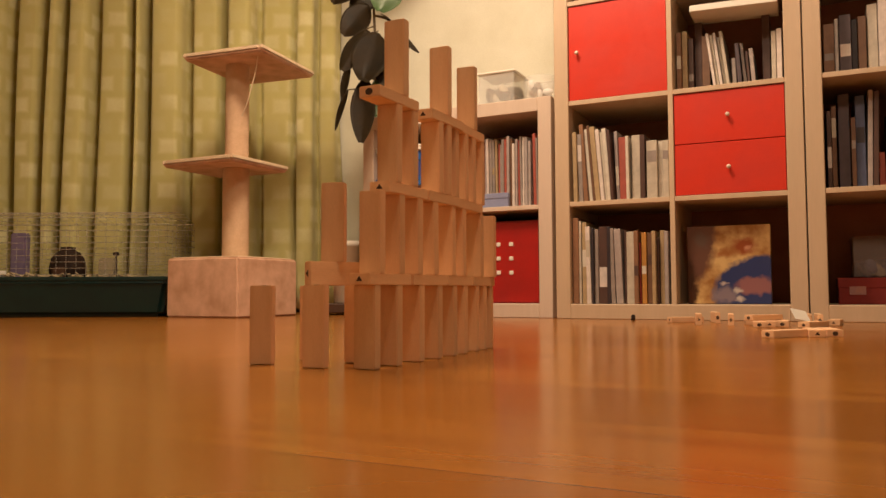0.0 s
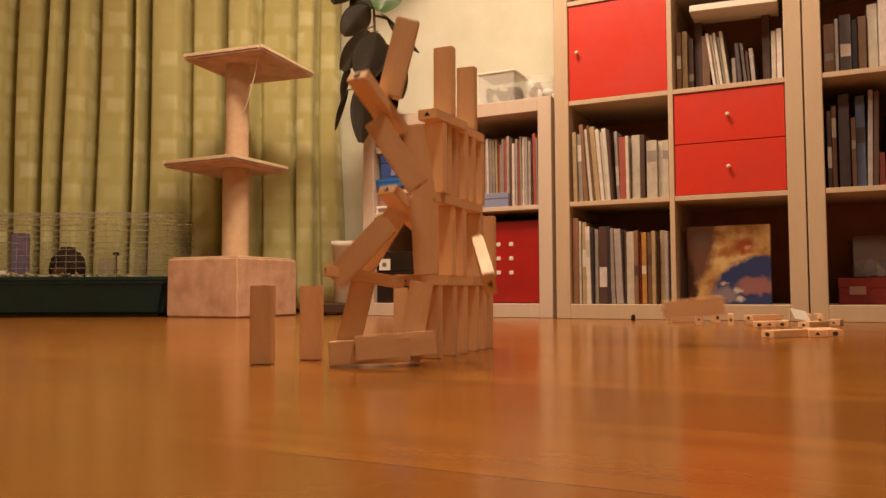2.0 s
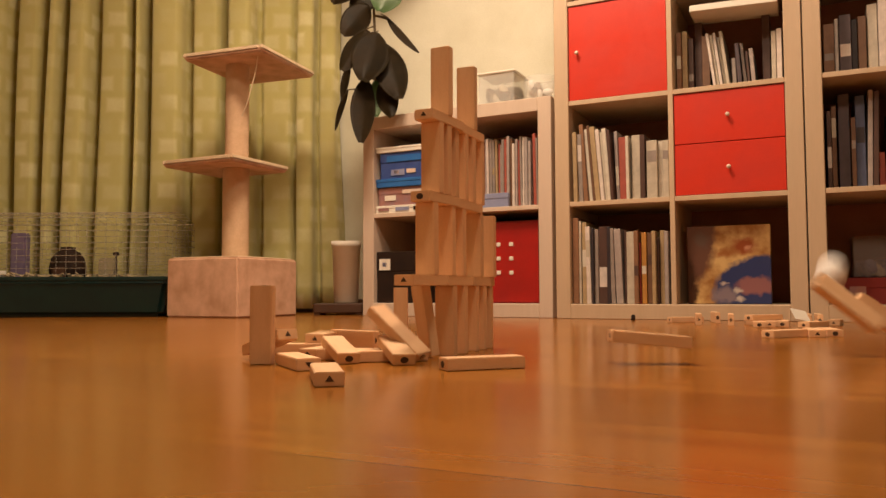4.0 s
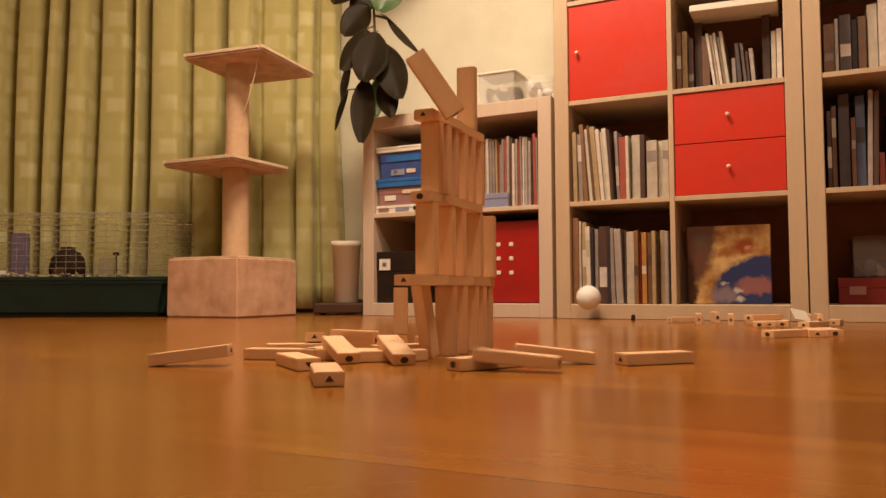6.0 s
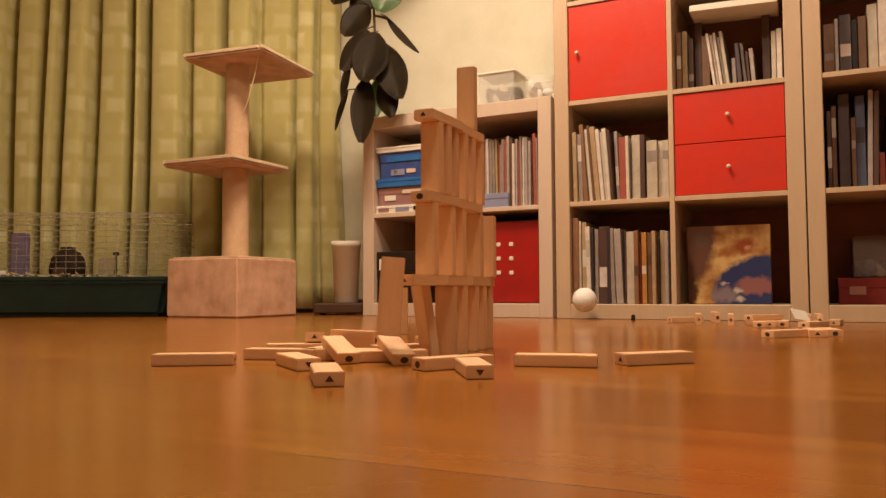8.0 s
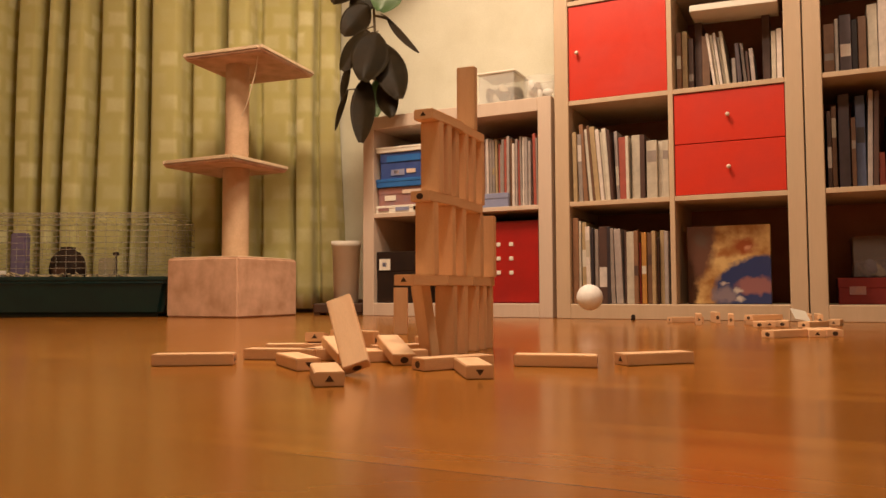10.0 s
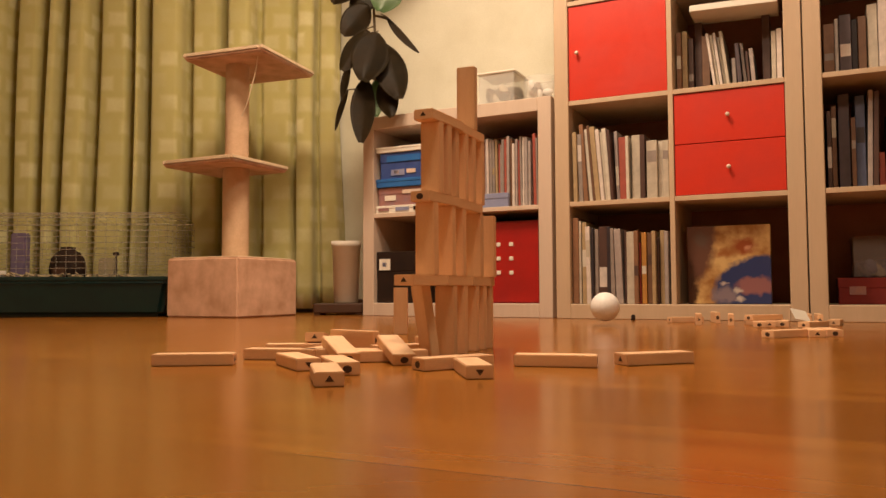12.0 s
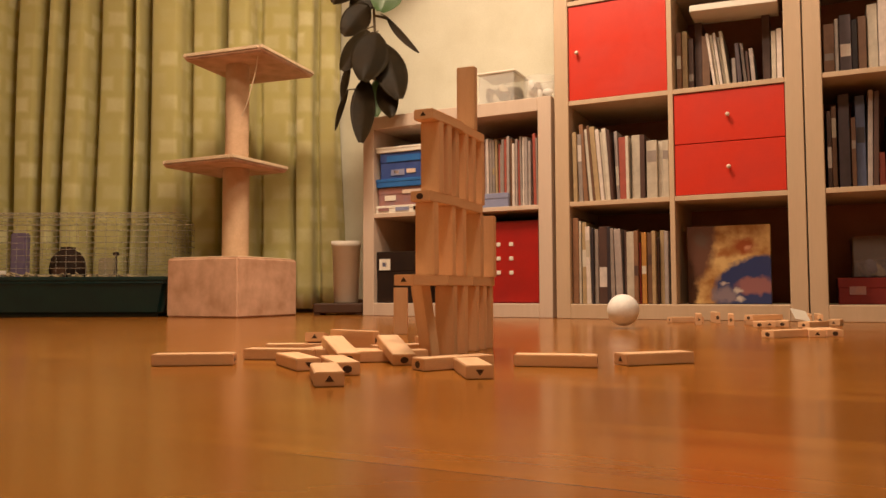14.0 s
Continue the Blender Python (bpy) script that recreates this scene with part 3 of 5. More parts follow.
# ---- cage ----
def cage():
    x1, x0, y0, y1 = -1.055, -1.98, 2.95, 3.33
    t = thing("small_animal_cage", pose(0, 0, 0), "wire pet cage on a dark green plastic tray", "cage")
    bm = box(x0, x1, y0, y1, 0.0, 0.148, 0.02, 3)
    for v in bm.verts:
        k = 0.93 + 0.07 * v.co.z / 0.148
        v.co.x = (x0 + x1) / 2 + (v.co.x - (x0 + x1) / 2) * k
        v.co.y = (y0 + y1) / 2 + (v.co.y - (y0 + y1) / 2) * k
    part("tray", bm, M["tray"], t)
    part("tray_rim", joined(box(x0 - 0.01, x1 + 0.01, y0 - 0.01, y0 + 0.006, 0.14, 0.156, 0.003), box(x0 - 0.01, x1 + 0.01, y1 - 0.006, y1 + 0.01, 0.14, 0.156, 0.003),
                            box(x1 - 0.006, x1 + 0.01, y0 + 0.006, y1 - 0.006, 0.14, 0.156, 0.003)), M["tray"], t)
    zt = 0.385
    r = 0.0011

    def panel(name, lines):
        part(name, joined(*[rod(a, b, r * (0.6 if a[2] != b[2] else 1.0), 5) for a, b in lines]), M["wire"], t)

    zs = [0.165 + i * 0.0245 for i in range(10)]
    xi, yi = (x0 + 0.02, x1 - 0.02), (y0 + 0.02, y1 - 0.02)
    nx = 46
    for name, y in (("front_grille", yi[0]), ("back_grille", yi[1])):
        lines = [((xi[0] + (xi[1] - xi[0]) * i / nx, y, 0.15), (xi[0] + (xi[1] - xi[0]) * i / nx, y, zt)) for i in range(0, nx + 1, 2)]
        lines += [((xi[0], y - 0.002, z), (xi[1], y - 0.002, z)) for z in zs]
        panel(name, lines)
    for name, x in (("side_grille", xi[1]), ("side_grille", xi[0])):
        lines = [((x, yi[0] + (yi[1] - yi[0]) * i / 9, 0.15), (x, yi[0] + (yi[1] - yi[0]) * i / 9, zt)) for i in range(10)]
        lines += [((x + 0.002, yi[0], z), (x + 0.002, yi[1], z)) for z in zs]
        panel(name, lines)
    ys = [yi[0] + (yi[1] - yi[0]) * i / 8 for i in range(9)]
    arch = [zt + 0.034 * math.sin(math.pi * i / 8) for i in range(9)]
    lines = []
    for i in range(0, nx + 1, 2):
        x = xi[0] + (xi[1] - xi[0]) * i / nx
        lines += [((x, ys[k], arch[k]), (x, ys[k + 1], arch[k + 1])) for k in range(8)]
    lines += [((xi[0], y, z + 0.002), (xi[1], y, z + 0.002)) for y, z in zip(ys, arch)]
    panel("top_grille", lines)
    return t


cage()


def hutch():
    t = thing("pet_hideaway", pose(-1.53, 3.13, 0.148), "small dark domed hideaway inside a wire cage", "pet house")
    bm = lathe([(0.068, 0.0), (0.07, 0.05), (0.062, 0.085), (0.045, 0.11), (0.03, 0.118), (0.028, 0.132), (0.01, 0.134)], 24)
    part("dome", bm, M["dark"], t)
    # solid black slab; the opening's darkness is only its colour
    part("doorway", box(-0.025, 0.025, -0.0725, -0.066, 0.0, 0.05, 0.006, 2), M["ink"], t, "black slab standing in for the dark doorway opening")


def cage_toys():
    t = thing("pet_wheel_stand", pose(-1.72, 3.12, 0.148), "muted violet plastic climbing stand inside a wire cage", "pet toy")
    part("panel", box(-0.032, 0.032, -0.02, 0.02, 0.0, 0.19, 0.006, 2), M["purple"], t)
    part("foot", box(-0.05, 0.05, -0.04, 0.04, 0.0, 0.012, 0.003), M["purple"], t)
    u = thing("feeding_bowl", pose(-1.77, 3.02, 0.148), "small white feeding bowl inside a wire cage", "bowl")
    part("bowl", lathe([(0.03, 0), (0.042, 0.012), (0.046, 0.034), (0.042, 0.034), (0.036, 0.014), (0.02, 0.008)], 24), M["white"], u)


def bedding():
    """Low uneven mound of wood shavings along the tray's edge."""
    rnd = random.Random(8)
    lumps = []
    for k in range(70):
        x = -1.96 + 0.86 * (k / 70) ** 1.5
        bm = box(-0.02, 0.02, -0.006, 0.006, -0.002, 0.002, 0.001)
        bm.transform(pose(x + rnd.uniform(-0.02, 0.02), 2.99 + rnd.uniform(0, 0.06), 0.152 + rnd.uniform(0, 0.028 * (1 - k / 80)), rnd.uniform(-40, 40), rnd.uniform(-35, 35), rnd.uniform(0, 180)))
        lumps.append(bm)
    ob = part("bedding", joined(*lumps), M["bedding"])
    tagged(ob, "loose pale wood shavings heaped in the tray of a wire cage", "bedding", kind="stuff")


def feeder():
    t = thing("pet_feeder", pose(-1.33, 3.05, 0.148), "small frosted plastic feeder with a dark post inside a wire cage", "pet feeder")
    part("hopper", box(-0.03, 0.028, -0.025, 0.025, 0.0, 0.085, 0.004, 2), M["frosted"], t)
    part("post", rod((0.034, -0.01, 0), (0.034, -0.01, 0.1), 0.004), M["dark"], t, "dark plastic post")
    part("cap", lathe([(0.004, 0.09), (0.012, 0.094), (0.012, 0.104), (0.004, 0.108)], 14, (0.034, -0.01)), M["dark"], t, "dark round cap")


hutch()
cage_toys()
bedding()
feeder()


# ---- plant and pot ----
def leaf_mesh(length, width, droop):
    bm = bmesh.new()
    n, k = 10, 4
    grid = []
    for i in range(n + 1):
        u = i / n
        w = width * (math.sin(math.pi * min(1, u * 0.93 + 0.03)) ** 0.7) * (1 - 0.25 * u)
        row = []
        for j in range(-k, k + 1):
            v = j / k
            row.append(bm.verts.new((w * v * 0.5, 0.10 * width * abs(v) * 0.8 - droop * u * u * length, -u * length)))
        grid.append(row)
    for a, b in zip(grid, grid[1:]):
        for j in range(2 * k):
            f = bm.faces.new((a[j], a[j + 1], b[j + 1], b[j]))
            f.smooth = True
    bmesh.ops.solidify(bm, geom=list(bm.faces), thickness=0.0015)
    return bm


def plant():
    t = thing("hanging_plant", pose(-0.247, 2.93, 1.205), "trailing houseplant with large dark glossy leaves before a wall", "plant")
    stems = [[(0, 0, 0.5), (-0.013, 0, 0.113), (-0.018, 0, -0.021), (-0.013, 0, -0.120), (-0.017, 0, -0.293)], [(-0.015, 0, -0.039), (0.013, 0, -0.044), (0.037, 0, -0.053)]]
    for s in stems:
        part("stem", tube(s, 0.005), M["stem"], t)
    # stalk end x, z; tip x, z; width; twist about its length; distance towards the wall
    rows = [
            (-0.040, 0.006, -0.136, -0.115, 0.095, 10, 0.00, "leaf"),
            (-0.044, -0.099, -0.127, -0.266, 0.091, -14, -0.02, "leaf"),
            (-0.004, -0.120, -0.054, -0.310, 0.129, 6, -0.05, "leaf"),
            (0.022, -0.151, 0.075, -0.373, 0.117, 14, -0.01, "leaf"),
            (-0.044, -0.293, -0.071, -0.540, 0.086, 18, -0.03, "leaf"),
            (0.013, -0.293, 0.057, -0.437, 0.078, -12, 0.00, "leaf"),
            (-0.013, -0.288, -0.008, -0.432, 0.056, 0, 0.02, "leaf_pale"),
            (-0.105, -0.244, -0.146, -0.376, 0.032, 40, -0.04, "leaf"),
            (-0.109, -0.343, -0.172, -0.491, 0.024, 45, -0.05, "leaf"),
            (0.037, -0.053, 0.140, -0.205, 0.037, 35, -0.02, "leaf"),
            (0.053, 0.091, 0.013, -0.044, 0.112, 0, -0.05, "leaf_pale"),
            (-0.066, 0.114, -0.176, 0.006, 0.073, 20, -0.02, "leaf"),
            (-0.033, 0.091, -0.092, -0.032, 0.095, -10, 0.02, "leaf"),
    ]
    for x, z, tx, tz, wd, tw, y, mat in rows:
        ln = math.hypot(tx - x, tz - z)
        turn = math.degrees(math.atan2(tx - x, z - tz))
        bm = leaf_mesh(ln * 1.04, wd * 1.3, 0.18)
        bm.transform(pose(x, y, z) @ pose(0, 0, 0, 0, -turn, 0) @ pose(0, 0, 0, 0, 0, tw))
        part("leaf", bm, M[mat], t)
        if abs(y) > 0.001:
            part("leaf_stalk", rod((x * 0.3, 0, z + 0.02), (x, y, z), 0.0025, 6), M["stem"], t)
    part("planter", lathe([(0.07, 0.48), (0.10, 0.5), (0.12, 0.66), (0.115, 0.66), (0.09, 0.52), (0.03, 0.5)], 28), M["white"], t, "white planter")
    part("hanging_rod", rod((0, 0, 0.5), (0, 0, 1.295), 0.004), M["wire"], t)


plant()


def pot():
    t = thing("tall_pot", pose(-0.402, 3.19, 0.048), "tall tapered white plastic pot on a dark stand", "pot")
    part("body", lathe([(0.045, 0), (0.05, 0.004), (0.058, 0.23), (0.062, 0.232), (0.062, 0.255), (0.056, 0.255), (0.05, 0.22), (0.04, 0.02)], 32), M["white"], t)
    u = thing("plant_stand", pose(-0.425, 3.2, 0), "low dark brown wooden stand under a white pot", "stand")
    part("top", box(-0.1, 0.1, -0.09, 0.09, 0.008, 0.047, 0.004), M["skirting"], u)
    for sx in (-0.085, 0.085):
        for sy in (-0.075, 0.075):
            part("foot", box(sx - 0.012, sx + 0.012, sy - 0.012, sy + 0.012, 0, 0.0085, 0.002), M["skirting"], u)


pot()


# ---- wooden blocks ----
BL, BW, BT = 0.105, 0.031, 0.015
BLOCK_BODY = to_mesh("wooden_block", box(-BL / 2, BL / 2, -BW / 2, BW / 2, -BT / 2, BT / 2, 0.0011, 2))
BLOCK_BODY.materials.append(M["block"])


def mark_mesh(kind):
    bm = bmesh.new()
    n = {"triangle": 3, "circle": 14, "diamond": 4}[kind]
    r = 0.0044
    pts = [(BL / 2 + 0.0003, r * 1.25 * math.sin(2 * math.pi * i / n), -0.0005 + r * math.cos(2 * math.pi * i / n)) for i in range(n)]
    bm.faces.new([bm.verts.new(p) for p in pts])
    ext = bmesh.ops.extrude_face_region(bm, geom=list(bm.faces))
    for v in ext["geom"]:
        if isinstance(v, bmesh.types.BMVert):
            v.co.x -= math.copysign(0.0012, v.co.x)
    bmesh.ops.recalc_face_normals(bm, faces=list(bm.faces))
    me = to_mesh("stamped_mark", bm)
    me.materials.append(M["ink"])
    return me


MARKS = {k: mark_mesh(k) for k in ("triangle", "circle", "diamond")}
BLOCK_SERIAL = [0]


def block(m, label="pale beech tumbling block in a toy tower", mark=None, group="toy blocks of the tower"):
    ob = new("wooden_block", BLOCK_BODY)
    ob.matrix_world = m
    tagged(ob, label, "toy block", group)
    kind = mark or ("triangle", "circle", "diamond")[BLOCK_SERIAL[0] % 3]
    BLOCK_SERIAL[0] += 1
    for turn in (0, 180):
        mk = new("stamped_mark", MARKS[kind])
        mk.parent = ob
        mk.matrix_basis = pose(0, 0, 0, 0, 0, turn)
    return ob


# the wall of blocks runs back to the right; s is the way along its right side
A0 = Vector((-0.0846, 0.9503))
TURN_A, TURN_B = 63.0, 67.5


def on_row(s):
    a, b = radians(TURN_A), radians(TURN_B)
    p = A0 + min(s, 0.212) * Vector((math.cos(a), math.sin(a)))
    if s > 0.212:
        p = p + (s - 0.212) * Vector((math.cos(b), math.sin(b)))
    return p, TURN_A if s < 0.212 else TURN_B


def upright(s, z, side=0.0):
    p, turn = on_row(s)
    d = Vector((math.cos(radians(turn)), math.sin(radians(turn))))
    c = p + d * BT / 2 + Vector((-d.y, d.x)) * (BW / 2 + side)
    return pose(c.x, c.y, z + BL / 2, 0, -90, turn)


def plank(s, z, side=0.0):
    p, turn = on_row(s + BL / 2 - 0.01)
    p, _ = on_row(s)
    d = Vector((math.cos(radians(turn)), math.sin(radians(turn))))
    c = p + d * BL / 2 + Vector((-d.y, d.x)) * (BW / 2 + side)
    return pose(c.x, c.y, z + BT / 2, 0, 0, turn + 180)


Z1, Z2, Z3 = BL + BT, 2 * (BL + BT), 3 * (BL + BT)
STAND = "pale beech block standing upright in a toy tower"
FLAT = "pale beech block laid flat as a beam in a toy tower"
# what stays standing
for s in (0.224, 0.269, 0.322, 0.359, 0.392):
    block(upright(s, 0), STAND)
for s in (0.0985, 0.2045, 0.3105):
    block(plank(s, BL), FLAT, "triangle")
for s in (0.159, 0.219, 0.264, 0.345):
    block(upright(s, Z1), STAND)
block(upright(0.392, Z1, -0.006), STAND)
for s in (0.145, 0.252):
    block(plank(s, Z1 + BL), FLAT, "circle")
for s in (0.203, 0.234, 0.276, 0.311, 0.352):
    block(upright(s, Z2), STAND)
for s in (0.262,):
    block(plank(s, Z2 + BL), FLAT, "triangle")
block(upright(0.318, Z3), STAND)
block(pose(-0.0955, 1.7383, BL / 2, 0, -90, 84), "single beech block standing upright behind a toy tower")


# ---- ball ----
def foam_ball():
    bm = bmesh.new()
    bmesh.ops.create_uvsphere(bm, u_segments=40, v_segments=24, radius=0.04)
    for f in bm.faces:
        f.smooth = True
    for v in bm.verts:
        v.co *= 1 + 0.004 * noise.noise(v.co * 60)
    ob = part("ball", bm, M["foam"])
    return tagged(ob, "plain white foam ball bouncing on the floor", "ball")


BALL = foam_ball()


# ---- heap of spare blocks by the shelves ----
HEAP = "spare beech block lying in a loose heap by the shelves"
for x, y, z, rx, rz, mark in (
        (0.700, 1.578, 0.0075, 0, 28, "circle"), (0.775, 1.612, 0.0075, 0, 72, "triangle"), (0.814, 1.625, 0.0075, 0, 76, "circle"),
        (0.735, 2.335, 0.0075, 0, 10, "diamond"), (0.718, 2.165, 0.0155, 90, 74, "triangle"), (0.815, 2.305, 0.0155, 90, 78, "circle"), (0.795, 2.127, 0.0155, 90, 70, "diamond"),
        (0.830, 2.022, 0.0075, 0, 68, "circle"), (0.866, 2.045, 0.0075, 0, 68, "triangle"), (0.903, 2.050, 0.0075, 0, 66, "circle"), (0.955, 1.985, 0.0075, 0, 38, "diamond"),
        (0.985, 2.075, 0.0155, 90, 64, "circle"), (1.012, 2.075, 0.0155, 90, 68, "diamond"), (0.890, 2.130, 0.0075, 0, -12, "triangle"), (0.860, 2.065, 0.0226, 0, 22, "circle"), (1.075, 2.110, 0.0075, 0, 58, "triangle")):
    block(pose(x, y, z, rx, 0, rz), HEAP, mark, "spare blocks in a heap")


def card_scrap():
    t = thing("paper_card", pose(0.935, 2.015, 0.030, 50, 10, 20), "small white card propped on a heap of blocks", "card")
    part("sheet", box(-0.026, 0.026, -0.018, 0.018, 0, 0.0012, 0), M["white"], t)


card_scrap()
cork = tagged(part("dark_peg", lathe([(0.006, 0), (0.007, 0.002), (0.007, 0.014), (0.004, 0.018)], 16), M["dark"]), "tiny dark peg standing on the floor", "peg")
cork.matrix_world = pose(0.61, 2.47, 0)


# ---- blocks that fall ----
MOVERS = {}


def mover(key, m, label, mark=None):
    MOVERS[key] = block(m, label, mark)


mover("single_a", pose(-0.2425, 1.0345, 0.0525, 0.0, -90.0, 80.0), "single beech block standing apart, later knocked over")
mover("single_b", pose(-0.1875, 1.098, 0.0525, 0.0, -90.0, 82.0), "single beech block standing apart beside a toy tower")
mover("wing_a", pose(-0.163, 0.985, 0.0525, 0.0, -90.0, 72.0), STAND)
mover("wing_b", pose(-0.118, 1.052, 0.0525, 0.0, -90.0, 70.0), STAND)
mover("wing_beam", pose(-0.133, 1.018, 0.1205, 90.0, -0.0, -142.0), FLAT, "triangle")
mover("wing_top", pose(-0.144, 1.013, 0.1885, 0.0, -90.0, 80.0), STAND, "triangle")
mover("l0a", pose(-0.095, 0.964, 0.0525, 0.0, -90.0, 63.0), STAND)
mover("l0b", pose(-0.07, 1.013, 0.0525, 0.0, -90.0, 63.0), STAND, "triangle")
mover("l0c", pose(-0.0423, 1.0674, 0.0525, 0.0, -90.0, 63.0), STAND)
mover("l0d", pose(-0.0174, 1.1164, 0.0525, 0.0, -90.0, 63.0), STAND)
mover("p0a", pose(-0.0796, 0.9943, 0.1125, 0.0, -0.0, -117.0), FLAT, "triangle")
mover("l1a", pose(-0.0896, 0.9747, 0.1725, 0.0, -90.0, 63.0), STAND)
mover("l1b", pose(-0.0669, 1.0193, 0.1725, 0.0, -90.0, 63.0), STAND, "triangle")
mover("l1c", pose(-0.0442, 1.0638, 0.1725, 0.0, -90.0, 63.0), STAND, "circle")
mover("p1a", pose(-0.0582, 1.0362, 0.2325, 0.0, -0.0, -117.0), FLAT, "triangle")
mover("l2a", pose(-0.07, 1.013, 0.2925, 0.0, -90.0, 63.0), STAND, "circle")
mover("l2b", pose(-0.0501, 1.0522, 0.2925, 0.0, -90.0, 63.0), STAND)
mover("pa", pose(-0.0696, 1.0139, 0.3525, 0.0, -0.0, -117.0), FLAT, "circle")
mover("l3a", pose(-0.0619, 1.0291, 0.4125, 0.0, -90.0, 63.0), STAND)
mover("l3b", pose(-0.0024, 1.1458, 0.4125, 0.0, -90.0, 63.0), STAND)
mover("l2c", pose(-0.0151, 1.1208, 0.2925, 0.0, -90.0, 63.0), STAND)
mover("pb", pose(-0.0042, 1.1422, 0.3525, 0.0, -0.0, -117.0), FLAT, "triangle")


def motions():
    """Where each falling block is, second by second: x, y, z in metres, then turns in degrees."""
    walk(MOVERS["single_a"], [
        (0, pose(-0.2425, 1.0345, 0.053, 0.0, -90.0, 80.0)),
        (4.5, pose(-0.2425, 1.0345, 0.053, 0.0, -90.0, 80.0)),
        (4.9, pose(-0.2562, 1.02, 0.0552, -90.0, -72.0, 180.0)),
        (5.1, pose(-0.2737, 1.02, 0.0496, -35.1, -54.9, 168.0)),
        (5.3, pose(-0.2913, 1.02, 0.0441, 0.0, -39.0, 180.0)),
        (5.5, pose(-0.3135, 1.025, 0.0271, 0.0, -22.0, 180.0)),
        (5.65, pose(-0.327, 1.022, 0.008, 0.0, -0.0, -179.0)),
        (6, pose(-0.3327, 1.02, 0.0143, 0.0, 7.0, 180.0)),
        (6.4, pose(-0.3315, 1.03, 0.008, 0.0, -0.0, -175.0)),
        (14, pose(-0.3315, 1.03, 0.008, 0.0, -0.0, -175.0)),
    ])
    walk(MOVERS["single_b"], [
        (0, pose(-0.1875, 1.098, 0.053, 0.0, -90.0, 82.0)),
        (2.8, pose(-0.1875, 1.098, 0.053, 0.0, -90.0, 82.0)),
        (3, pose(-0.1915, 1.09, 0.0535, -90.0, -88.0, 180.0)),
        (3.2, pose(-0.2013, 1.1, 0.0552, -90.0, -75.0, 180.0)),
        (3.6, pose(-0.2314, 1.15, 0.0461, -90.0, -40.0, 180.0)),
        (3.75, pose(-0.2282, 1.1825, 0.0271, -138.5, -20.5, -169.0)),
        (3.9, pose(-0.225, 1.215, 0.008, 180.0, -0.0, -176.0)),
        (14, pose(-0.225, 1.215, 0.008, 180.0, -0.0, -176.0)),
    ])
    walk(MOVERS["wing_top"], [
        (0, pose(-0.144, 1.013, 0.1885, 0.0, -90.0, 80.0)),
        (0.86, pose(-0.144, 1.013, 0.1885, 0.0, -90.0, 80.0)),
        (1, pose(-0.1336, 1, 0.1976, -90.0, -72.0, 180.0)),
        (1.3, pose(-0.1196, 1, 0.2013, -90.0, -40.0, 180.0)),
        (1.5, pose(-0.1151, 1, 0.1916, -90.0, -19.0, 180.0)),
        (1.7, pose(-0.1062, 1, 0.1753, -90.0, 1.0, 180.0)),
        (1.85, pose(-0.1025, 1, 0.1642, -90.0, 18.0, 180.0)),
        (2, pose(-0.1062, 1, 0.1494, -90.0, 47.0, 180.0)),
        (2.25, pose(-0.0922, 0.97, 0.1085, -90.0, 60.0, 180.0)),
        (2.5, pose(-0.0798, 0.95, 0.0769, -90.0, 50.0, 180.0)),
        (2.8, pose(-0.1159, 0.96, 0.0768, -67.1, 39.9, -146.6)),
        (3, pose(-0.137, 0.95, 0.0841, -57.5, 28.2, -126.6)),
        (3.3, pose(-0.1287, 0.88, 0.0497, -75.6, 14.0, -133.2)),
        (3.45, pose(-0.1254, 0.856, 0.0288, -35.4, 16.9, -101.3)),
        (3.6, pose(-0.127, 0.8394, 0.008, 0.0, -0.0, -77.8)),
        (14, pose(-0.127, 0.8394, 0.008, 0.0, -0.0, -77.8)),
    ])
    walk(MOVERS["wing_a"], [
        (0, pose(-0.163, 0.985, 0.053, 0.0, -90.0, 72.0)),
        (0.88, pose(-0.163, 0.985, 0.053, 0.0, -90.0, 72.0)),
        (1, pose(-0.1398, 0.98, 0.0571, 90.0, -68.0, 0.0)),
        (1.2, pose(-0.1313, 0.97, 0.0554, 90.0, -52.0, 0.0)),
        (1.35, pose(-0.1205, 0.97, 0.0412, 90.0, -30.0, 0.0)),
        (1.5, pose(-0.1084, 0.97, 0.0298, 90.0, -14.0, 0.0)),
        (1.7, pose(-0.1038, 0.98, 0.0205, 90.0, -4.0, 0.0)),
        (2, pose(-0.0949, 1, 0.0196, 90.0, -3.0, 0.0)),
        (2.25, pose(-0.0907, 1.015, 0.0162, 45.0, -1.5, 0.6)),
        (2.5, pose(-0.0865, 1.03, 0.0127, 0.0, -0.0, 0.0)),
        (3, pose(-0.125, 1.1, 0.008, 0.0, -0.0, -8.0)),
        (14, pose(-0.128, 1.1, 0.008, 0.0, -0.0, -8.0)),
    ])
